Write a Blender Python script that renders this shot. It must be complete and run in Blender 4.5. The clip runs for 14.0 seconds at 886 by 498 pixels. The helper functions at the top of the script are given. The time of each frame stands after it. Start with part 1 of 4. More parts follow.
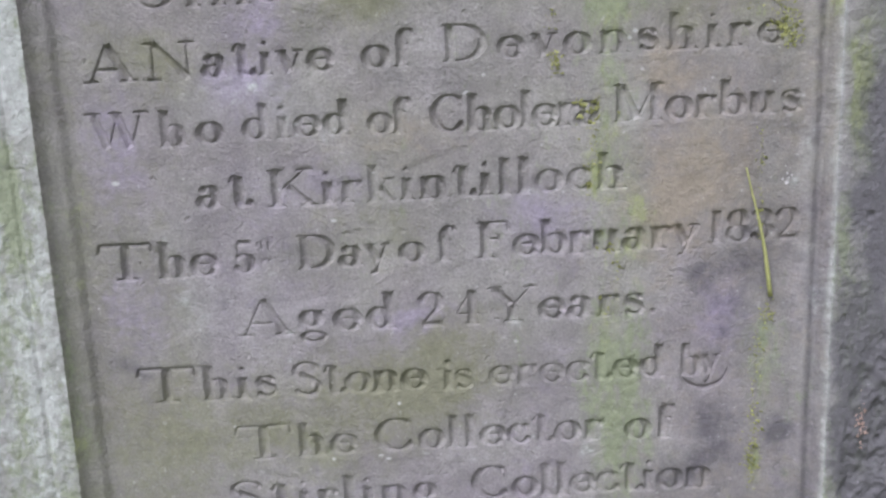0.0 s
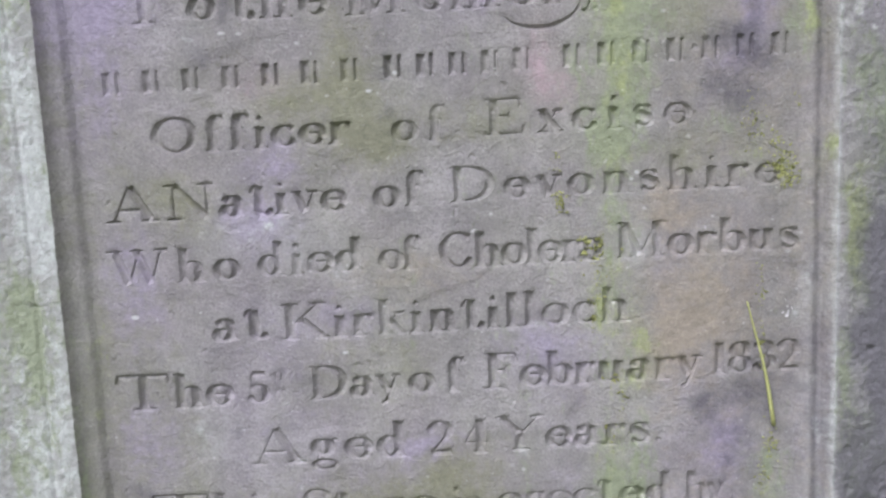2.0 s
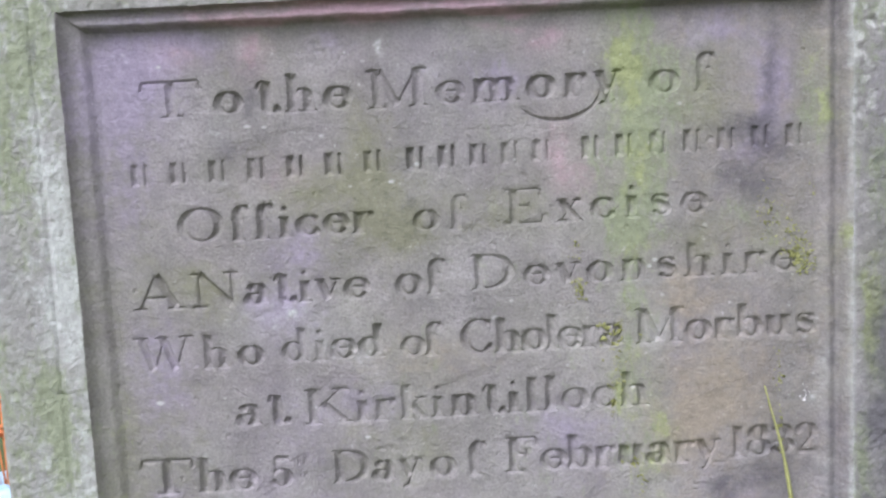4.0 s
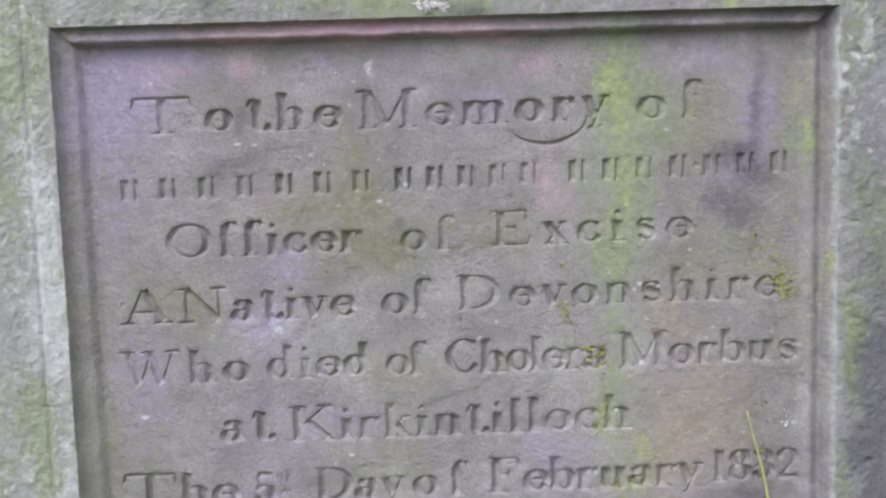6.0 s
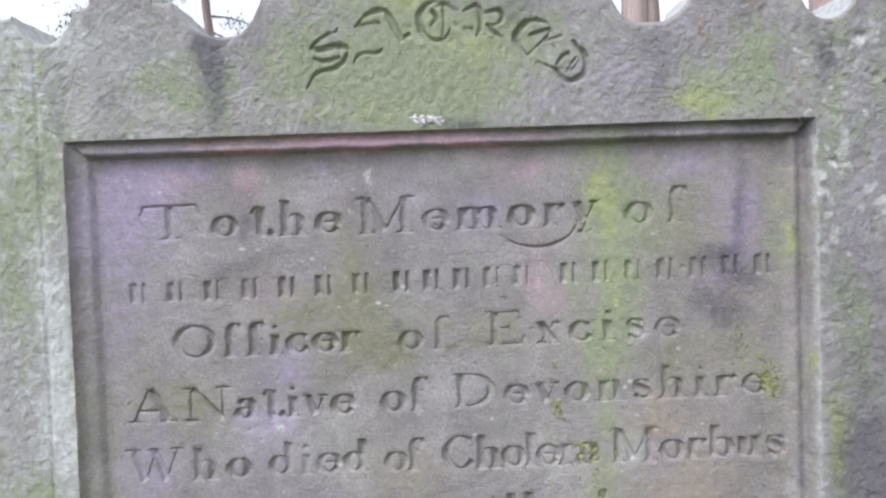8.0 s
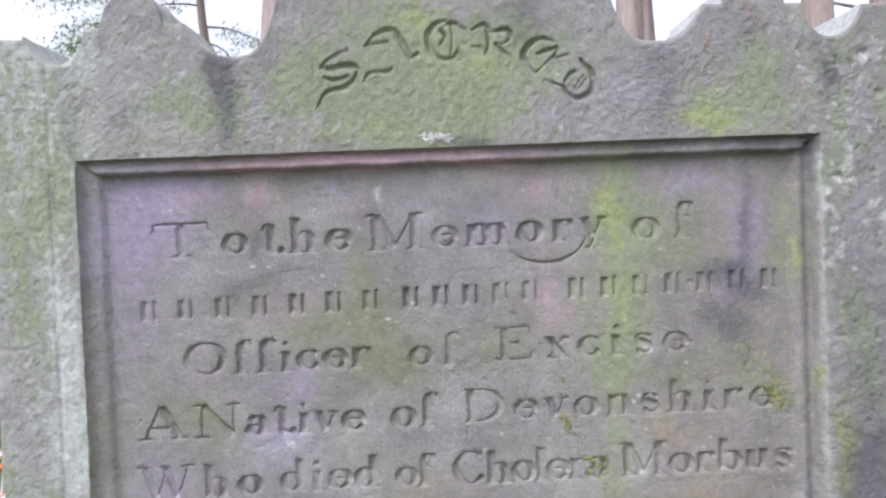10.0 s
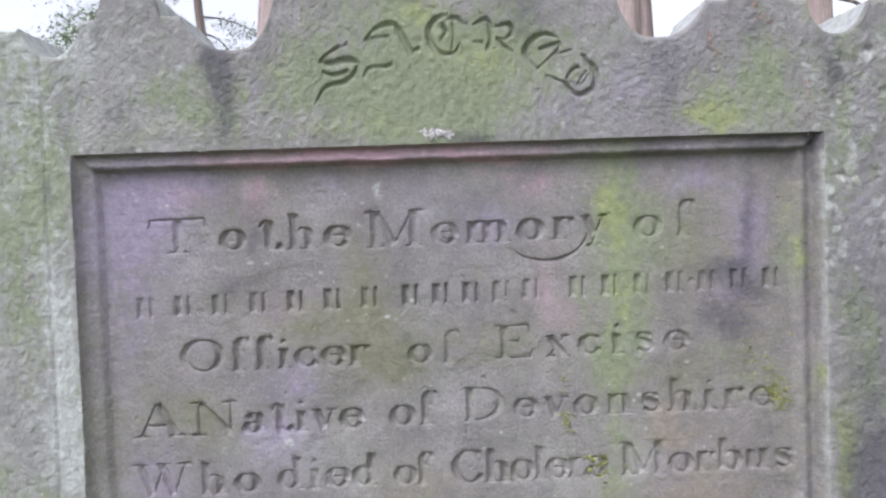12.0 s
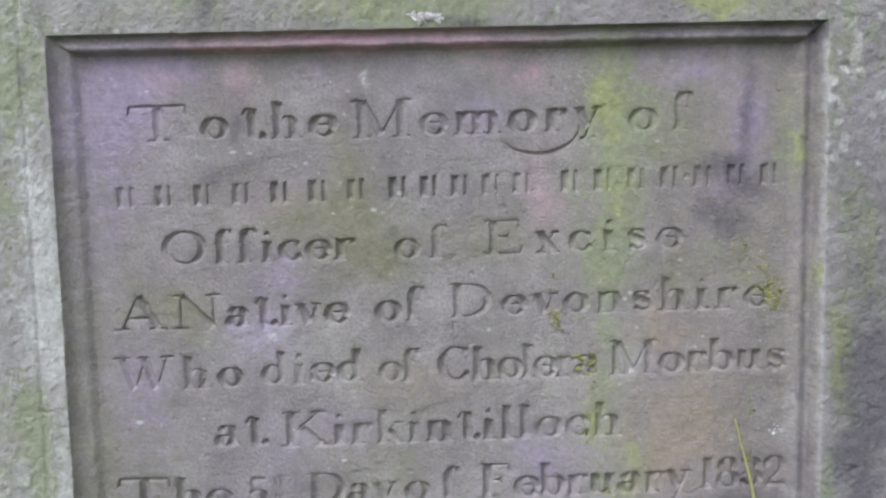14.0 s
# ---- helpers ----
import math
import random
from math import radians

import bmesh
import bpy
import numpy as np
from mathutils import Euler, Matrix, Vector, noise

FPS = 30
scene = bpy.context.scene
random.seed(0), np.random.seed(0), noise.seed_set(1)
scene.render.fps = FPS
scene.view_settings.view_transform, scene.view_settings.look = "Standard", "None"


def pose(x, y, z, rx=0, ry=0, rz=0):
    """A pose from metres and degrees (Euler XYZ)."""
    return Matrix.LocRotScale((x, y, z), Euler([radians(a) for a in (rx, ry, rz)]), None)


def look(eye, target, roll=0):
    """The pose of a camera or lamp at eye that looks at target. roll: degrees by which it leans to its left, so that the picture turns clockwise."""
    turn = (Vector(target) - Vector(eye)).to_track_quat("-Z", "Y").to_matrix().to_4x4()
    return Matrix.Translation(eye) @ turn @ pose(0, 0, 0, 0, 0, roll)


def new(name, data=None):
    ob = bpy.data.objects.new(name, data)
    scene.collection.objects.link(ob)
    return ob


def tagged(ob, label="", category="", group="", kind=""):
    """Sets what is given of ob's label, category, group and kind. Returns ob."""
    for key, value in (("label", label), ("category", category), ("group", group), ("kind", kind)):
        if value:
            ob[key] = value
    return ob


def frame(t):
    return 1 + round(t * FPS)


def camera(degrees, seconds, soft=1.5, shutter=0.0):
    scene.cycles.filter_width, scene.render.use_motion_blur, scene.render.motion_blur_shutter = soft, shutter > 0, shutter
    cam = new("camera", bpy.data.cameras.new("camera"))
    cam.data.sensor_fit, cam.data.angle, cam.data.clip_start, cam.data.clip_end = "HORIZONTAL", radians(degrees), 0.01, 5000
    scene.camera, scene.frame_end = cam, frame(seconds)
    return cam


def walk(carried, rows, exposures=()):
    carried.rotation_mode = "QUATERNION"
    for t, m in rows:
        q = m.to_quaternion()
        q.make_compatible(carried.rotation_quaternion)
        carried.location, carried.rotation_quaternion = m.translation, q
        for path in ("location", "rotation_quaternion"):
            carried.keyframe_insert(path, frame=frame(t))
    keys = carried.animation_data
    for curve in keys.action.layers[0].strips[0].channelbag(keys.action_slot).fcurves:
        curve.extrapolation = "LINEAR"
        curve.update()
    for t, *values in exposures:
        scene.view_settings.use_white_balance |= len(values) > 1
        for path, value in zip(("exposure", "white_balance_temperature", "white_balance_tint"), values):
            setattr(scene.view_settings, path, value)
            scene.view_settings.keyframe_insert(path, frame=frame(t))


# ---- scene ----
# camera: seconds, eye x, y, z, then yaw, pitch and roll in degrees
cam = camera(62.0, 14.0, soft=2.5)
ROWS = [
    (0.0, 0.0006, -0.6115, 0.8989, 0.02, -9.55, -2.42),
    (0.5, 0.0022, -0.6140, 0.9230, -0.13, -8.67, -2.55),
    (1.0, 0.0044, -0.6171, 0.9456, -0.22, -7.57, -2.71),
    (1.5, 0.0045, -0.6181, 0.9681, 0.03, -7.00, -2.65),
    (2.0, 0.0021, -0.6189, 0.9830, 0.41, -6.56, -2.54),
    (2.5, -0.0046, -0.6198, 1.0053, 0.57, -5.81, -2.51),
    (3.0, -0.0104, -0.6213, 1.0265, 0.46, -5.66, -2.33),
    (3.5, -0.0119, -0.6225, 1.0265, 0.43, -5.76, -2.55),
    (4.0, -0.0130, -0.6235, 1.0433, 0.41, -5.04, -2.71),
    (6.5, -0.0031, -0.6299, 1.0539, 0.08, -4.00, -1.49),
    (7.0, -0.0035, -0.6352, 1.0608, 0.04, -2.83, -1.86),
    (7.5, 0.0025, -0.6439, 1.0939, 0.14, -2.16, -1.81),
    (8.0, 0.0036, -0.6486, 1.1166, 0.25, -1.91, -1.86),
    (10.5, -0.0108, -0.6542, 1.1294, -0.18, -1.24, -2.24),
    (11.0, -0.0113, -0.6549, 1.1378, -0.21, -1.26, -2.32),
    (11.5, -0.0084, -0.6539, 1.1381, -0.28, -1.50, -2.39),
    (12.0, -0.0115, -0.6471, 1.1286, -0.37, -1.87, -1.86),
    (12.5, -0.0082, -0.6390, 1.1111, -0.38, -3.18, -1.79),
    (13.0, -0.0080, -0.6348, 1.0943, -0.46, -3.71, -1.75),
    (13.5, -0.0020, -0.6328, 1.0796, -0.40, -4.60, -1.47),
    (14.0, -0.0013, -0.6327, 1.0646, -0.19, -4.67, -1.21),
]


def aim(x, y, z, yaw, pitch, roll):
    a, b = radians(yaw), radians(pitch)
    return look((x, y, z), (x - math.sin(a) * math.cos(b), y + math.cos(a) * math.cos(b), z + math.sin(b)), roll)


EXPOSURE = -0.54
STOPS = [(0.0, -0.1), (3.0, 0.1), (4.0, 0.1), (6.5, 0.0), (8.0, 0.1), (11.0, 0.0), (14.0, -0.15)]
walk(cam, [(r[0], aim(*r[1:])) for r in ROWS], exposures=[(t, EXPOSURE + e, 5800, 17) for t, e in STOPS])

# ---- light: a pale overcast sky and a wide, hazy sun from high above, a little to the left ----
SUN_EL, SUN_AZ = 53.0, 218.0
world = bpy.data.worlds.new("sky")
scene.world = world
world.use_nodes = True
wn, wl = world.node_tree.nodes, world.node_tree.links
sky = wn.new("ShaderNodeTexSky")
sky.sky_type = "NISHITA"
sky.sun_disc = False
sky.sun_elevation = radians(SUN_EL)
sky.sun_rotation = radians(SUN_AZ)
sky.dust_density = 4.0
pale = wn.new("ShaderNodeHueSaturation")
pale.inputs["Saturation"].default_value = 0.1
wl.new(sky.outputs[0], pale.inputs["Color"])
wl.new(pale.outputs[0], wn["Background"].inputs["Color"])
wn["Background"].inputs["Strength"].default_value = 0.46
sun_data = bpy.data.lights.new("sun", "SUN")
sun_data.energy, sun_data.angle, sun_data.color = 1.75, radians(14), (1.0, 0.99, 0.97)
sun = new("sun", sun_data)
sun.matrix_world = look((-3.1, -3.6, 7.3), (0, 0, 1.0))


# ---- materials ----
def material(name, rough=0.9, spec=0.25):
    m = bpy.data.materials.new(name)
    m.use_nodes = True
    b = m.node_tree.nodes["Principled BSDF"]
    b.inputs["Roughness"].default_value = rough
    b.inputs["Specular IOR Level"].default_value = spec
    return m, m.node_tree.nodes, m.node_tree.links, b


def noise_node(nodes, links, coord, scale, detail=4.0, rough=0.55, stretch=None):
    n = nodes.new("ShaderNodeTexNoise")
    n.inputs["Scale"].default_value, n.inputs["Detail"].default_value, n.inputs["Roughness"].default_value = scale, detail, rough
    if stretch:
        mp = nodes.new("ShaderNodeMapping")
        mp.inputs["Scale"].default_value = stretch
        links.new(coord, mp.inputs["Vector"])
        coord = mp.outputs["Vector"]
    links.new(coord, n.inputs["Vector"])
    return n.outputs["Fac"]


def ramp(nodes, links, fac, a, b, ca, cb):
    r = nodes.new("ShaderNodeValToRGB")
    r.color_ramp.elements[0].position, r.color_ramp.elements[1].position = a, b
    r.color_ramp.elements[0].color, r.color_ramp.elements[1].color = (*ca, 1), (*cb, 1)
    links.new(fac, r.inputs["Fac"])
    return r.outputs["Color"]


def mixed(nodes, links, fac, a, b, mode="MIX"):
    n = nodes.new("ShaderNodeMix")
    n.data_type, n.blend_type = "RGBA", mode
    for key, value in ((0, fac), (6, a), (7, b)):
        if isinstance(value, (tuple, float)):
            n.inputs[key].default_value = (*value, 1) if isinstance(value, tuple) else value
        else:
            links.new(value, n.inputs[key])
    return n.outputs[2]


def maths(nodes, links, op, a, b, clamp=False):
    n = nodes.new("ShaderNodeMath")
    n.operation, n.use_clamp = op, clamp
    for key, value in ((0, a), (1, b)):
        if isinstance(value, float):
            n.inputs[key].default_value = value
        else:
            links.new(value, n.inputs[key])
    return n.outputs[0]


def bump(nodes, links, bsdf, height, strength, distance):
    b = nodes.new("ShaderNodeBump")
    b.inputs["Strength"].default_value, b.inputs["Distance"].default_value = strength, distance
    links.new(height, b.inputs["Height"])
    links.new(b.outputs["Normal"], bsdf.inputs["Normal"])


def sandstone():
    """Weathered sandstone; what grows on it, its stains and painted light lie in two colour attributes."""
    m, n, l, b = material("weathered_sandstone", 0.92, 0.15)
    c = n.new("ShaderNodeTexCoord").outputs["Object"]
    broad = noise_node(n, l, c, 14, 5)
    grain = noise_node(n, l, c, 420, 3, 0.7)
    fleck = noise_node(n, l, c, 150, 4, 0.65)
    mottle = maths(n, l, "MULTIPLY_ADD", noise_node(n, l, c, 34, 9, 0.72), 3.0, True)
    mottle.node.inputs[2].default_value = -1.0
    speck = maths(n, l, "MULTIPLY_ADD", noise_node(n, l, c, 130, 7, 0.8), 2.6, True)
    speck.node.inputs[2].default_value = -0.8
    col = ramp(n, l, broad, 0.3, 0.72, (0.180, 0.167, 0.166), (0.272, 0.256, 0.248))
    col = mixed(n, l, 0.55, col, ramp(n, l, mottle, 0.0, 1.0, (0.27, 0.26, 0.27), (0.72, 0.72, 0.71)), "OVERLAY")
    col = mixed(n, l, 0.62, col, ramp(n, l, grain, 0.3, 0.7, (0.28, 0.28, 0.28), (0.74, 0.73, 0.73)), "OVERLAY")
    hue = maths(n, l, "MULTIPLY_ADD", noise_node(n, l, c, 19, 8, 0.68), 3.6, True)
    hue.node.inputs[2].default_value = -1.55
    col = mixed(n, l, maths(n, l, "MULTIPLY", hue, 0.4), col, mixed(n, l, grain, (0.160, 0.136, 0.152), (0.325, 0.275, 0.300)))
    shift = n.new("ShaderNodeMapping")
    shift.inputs["Location"].default_value = (5.3, 2.9, 8.1)
    l.new(c, shift.inputs["Vector"])
    hue = maths(n, l, "MULTIPLY_ADD", noise_node(n, l, shift.outputs["Vector"], 23, 8, 0.70), 3.6, True)
    hue.node.inputs[2].default_value = -1.6
    col = mixed(n, l, maths(n, l, "MULTIPLY", hue, 0.35), col, mixed(n, l, grain, (0.150, 0.155, 0.105), (0.300, 0.305, 0.220)))
    tones = {"tint": ((0.285, 0.242, 0.320), (0.47, 0.48, 0.45), (0.275, 0.232, 0.175)),
             "wash": ((0.400, 0.262, 0.300), (0.190, 0.186, 0.122), (0.50, 0.49, 0.46)),
             "growth_shade": ((0.218, 0.240, 0.150), (0.262, 0.285, 0.135), (0.085, 0.079, 0.090))}
    for g, (name, colours) in enumerate(tones.items()):
        at = n.new("ShaderNodeAttribute")
        at.attribute_name = name
        sep = n.new("ShaderNodeSeparateColor")
        l.new(at.outputs["Color"], sep.inputs[0])
        for k, colour in enumerate(colours):
            mp = n.new("ShaderNodeMapping")
            mp.inputs["Location"].default_value = (3.1 * k + 7.7 * g, 1.7 * k, 2.3 * g)
            l.new(c, mp.inputs["Vector"])
            drawn = name == "growth_shade" and k < 2
            break_up = noise_node(n, l, mp.outputs["Vector"], 85 if drawn else 55, 9, 0.74, (1, 1, 0.55) if drawn else None)
            break_up = maths(n, l, "MULTIPLY_ADD", break_up, 3.2, True)
            break_up.node.inputs[2].default_value = -1.1
            if (name, k) == ("tint", 1):
                spots = n.new("ShaderNodeTexVoronoi")
                spots.inputs["Scale"].default_value = 105
                bent = n.new("ShaderNodeVectorMath")
                bent.operation = "ADD"
                l.new(c, bent.inputs[0])
                wave = n.new("ShaderNodeTexNoise")
                wave.inputs["Scale"].default_value, wave.inputs["Detail"].default_value = 180, 3
                l.new(c, wave.inputs["Vector"])
                small = n.new("ShaderNodeVectorMath")
                small.operation = "SCALE"
                small.inputs["Scale"].default_value = 0.006
                l.new(wave.outputs["Color"], small.inputs[0])
                l.new(small.outputs[0], bent.inputs[1])
                l.new(bent.outputs[0], spots.inputs["Vector"])
                break_up = maths(n, l, "MULTIPLY", maths(n, l, "ADD", maths(n, l, "MULTIPLY", spots.outputs["Distance"], 1.5), break_up), 0.6)
            over = maths(n, l, "MULTIPLY", maths(n, l, "SUBTRACT", sep.outputs[k], break_up), 1.6 if drawn else 0.7)
            edge = maths(n, l, "ADD", over, maths(n, l, "MULTIPLY", sep.outputs[k], 0.8), True)
            edge = maths(n, l, "MAXIMUM", edge, maths(n, l, "MULTIPLY", sep.outputs[k], 0.45))
            strength = 0.75 if (name, k) == ("growth_shade", 2) else 0.9
            col = mixed(n, l, maths(n, l, "MULTIPLY", edge, strength), col, mixed(n, l, speck, tuple(0.72 * v for v in colour), tuple(1.28 * v for v in colour)))
    crumbs = ramp(n, l, noise_node(n, l, c, 260, 2, 0.5), 0.70, 0.78, (0, 0, 0), (1, 1, 1))
    col = mixed(n, l, maths(n, l, "MULTIPLY", crumbs, 0.35), col, (0.52, 0.51, 0.50))
    l.new(col, b.inputs["Base Color"])
    h = maths(n, l, "ADD", maths(n, l, "MULTIPLY", grain, 0.9), maths(n, l, "MULTIPLY", fleck, 0.45))
    bump(n, l, b, h, 0.75, 0.0022)
    return m


def simple(name, dark, light, scale, rough=0.85, bump_by=0.002, stretch=None):
    m, n, l, b = material(name, rough, 0.2)
    c = n.new("ShaderNodeTexCoord").outputs["Object"]
    f = noise_node(n, l, c, scale, 6, 0.6, stretch)
    g = noise_node(n, l, c, scale * 7, 3, 0.6, stretch)
    col = mixed(n, l, 0.5, ramp(n, l, f, 0.3, 0.7, dark, light), ramp(n, l, g, 0.25, 0.75, dark, light))
    r = n.new("ShaderNodeNewGeometry").outputs["Random Per Island"]
    hs = n.new("ShaderNodeHueSaturation")
    l.new(maths(n, l, "MULTIPLY_ADD", r, 0.5), hs.inputs["Value"])
    hs.inputs["Value"].links[0].from_node.inputs[2].default_value = 0.75
    l.new(col, hs.inputs["Color"])
    l.new(hs.outputs[0], b.inputs["Base Color"])
    bump(n, l, b, maths(n, l, "ADD", f, g), 0.6, bump_by)
    return m


STONE = sandstone()
MOSS = simple("moss", (0.17, 0.175, 0.055), (0.34, 0.34, 0.14), 300, 0.95, 0.0005)
STRAW = simple("dry_grass", (0.25, 0.26, 0.08), (0.46, 0.45, 0.20), 60, 0.7, 0.0003)
RUST = simple("dry_needles", (0.22, 0.14, 0.11), (0.44, 0.33, 0.27), 200, 0.9, 0.0004)
LICHEN = simple("white_lichen", (0.50, 0.47, 0.46), (0.74, 0.70, 0.68), 300, 0.95, 0.0006)
BARK = simple("red_brown_bark", (0.17, 0.125, 0.11), (0.46, 0.37, 0.34), 7, 0.95, 0.03, (3, 3, 0.35))
LEAF = simple("conifer_foliage", (0.15, 0.19, 0.11), (0.38, 0.42, 0.26), 3, 0.7, 0.002)
GRASS = simple("grass_ground", (0.035, 0.06, 0.02), (0.12, 0.13, 0.05), 4, 0.95, 0.02)
PETAL = simple("white_petals", (0.65, 0.66, 0.68), (0.82, 0.82, 0.84), 90, 0.7, 0.0005)
ORANGE = simple("orange_petals", (0.50, 0.13, 0.05), (0.72, 0.30, 0.10), 90, 0.7, 0.0005)
BLUE = simple("pale_blue_glaze", (0.30, 0.48, 0.62), (0.48, 0.66, 0.76), 20, 0.35, 0.0005)


# ---- helpers for meshes ----
def lattice(seed):
    return np.random.RandomState(seed).rand(256, 256)


def vnoise(u, v, seed):
    g = lattice(seed)
    i, j = np.floor(u).astype(int), np.floor(v).astype(int)
    a, b = u - i, v - j
    a, b = a * a * (3 - 2 * a), b * b * (3 - 2 * b)
    i0, i1, j0, j1 = i % 256, (i + 1) % 256, j % 256, (j + 1) % 256
    return (g[i0, j0] * (1 - a) + g[i1, j0] * a) * (1 - b) + (g[i0, j1] * (1 - a) + g[i1, j1] * a) * b


def fbm(x, z, size, seed, octaves=4, fall=0.5):
    """Noise from -1 to 1 with features of about size metres."""
    total, amp, norm = 0.0, 1.0, 0.0
    for k in range(octaves):
        total = total + amp * (2 * vnoise(x / size * 2**k + 17 * k + 90, z / size * 2**k + 31 * k + 90, seed + k) - 1)
        norm, amp = norm + amp, amp * fall
    return total / norm


def ease(a, b, v):
    t = np.clip((v - a) / (b - a), 0, 1)
    return t * t * (3 - 2 * t)


def blob(x, z, cx, cz, rx, rz):
    return np.exp(-(((x - cx) / rx) ** 2) - ((z - cz) / rz) ** 2)


def mesh_from(name, co, faces, mat, parent=None, label="", normals=None, layers=None, smooth=True):
    me = bpy.data.meshes.new(name)
    co, faces = np.asarray(co, np.float32), np.asarray(faces, np.int32)
    me.vertices.add(len(co))
    me.vertices.foreach_set("co", co.ravel())
    k = faces.shape[1]
    me.loops.add(faces.size)
    me.loops.foreach_set("vertex_index", faces.ravel())
    me.polygons.add(len(faces))
    me.polygons.foreach_set("loop_start", np.arange(0, faces.size, k, dtype=np.int32))
    me.update(calc_edges=True)
    me.validate()
    me.polygons.foreach_set("use_smooth", np.full(len(me.polygons), smooth))
    for key, values in (layers or {}).items():
        at = me.color_attributes.new(key, "FLOAT_COLOR", "POINT")
        at.data.foreach_set("color", np.column_stack([values, np.ones(len(values))]).astype(np.float32).ravel())
    if normals is not None:
        me.normals_split_custom_set_from_vertices(np.asarray(normals, np.float32))
    me.materials.append(mat)
    ob = new(name, me)
    ob.parent = parent
    if label:
        tagged(ob, label)
    return ob


def part(name, bm, mat, parent=None, label="", smooth=True):
    me = bpy.data.meshes.new(name)
    bm.to_mesh(me)
    bm.free()
    me.materials.append(mat)
    for p in me.polygons:
        p.use_smooth = smooth
    ob = new(name, me)
    ob.parent = parent
    if label:
        tagged(ob, label)
    return ob


def tube(bm, points, radii, sides=6):
    """A tapered tube along points, closed at its ends."""
    rings, points = [], [Vector(p) for p in points]
    for k, p in enumerate(points):
        way = (points[min(k + 1, len(points) - 1)] - points[max(k - 1, 0)]).normalized()
        turn = Vector((0, 0, 1)).rotation_difference(way).to_matrix()
        rings.append([bm.verts.new(p + turn @ Vector((radii[k] * math.cos(s * math.tau / sides), radii[k] * math.sin(s * math.tau / sides), 0))) for s in range(sides)])
    for a, b in zip(rings, rings[1:]):
        for s in range(sides):
            bm.faces.new((a[s], a[(s + 1) % sides], b[(s + 1) % sides], b[s]))
    bm.faces.new(rings[0][::-1])
    bm.faces.new(rings[-1])


# ---- lettering: thick and thin strokes as a mason cuts them; one unit is a capital's height ----
TH, TN = 0.152, 0.046


def V(x, a, b, w=TH):
    return [(x, a, w), (x, b, w)]


def L(x0, y0, x1, y1, w=TN):
    return [(x0, y0, w), (x1, y1, w)]


def A(cx, cy, rx, ry, a0, a1, wt=TH, wn=TN):
    n = max(6, int(abs(a1 - a0) / 14))
    out = []
    for k in range(n + 1):
        a = radians(a0 + (a1 - a0) * k / n)
        out.append((cx + rx * math.cos(a), cy + ry * math.sin(a), wn + (wt - wn) * abs(math.cos(a)) ** 1.4))
    return out


def F(x, y, half=0.15):
    return [(x - half, y, TN * 0.9), (x, y, TN * 1.5), (x + half, y, TN * 0.9)]


def B(x, y, r):
    return [(x, y, r), (x + 0.01, y, r)]


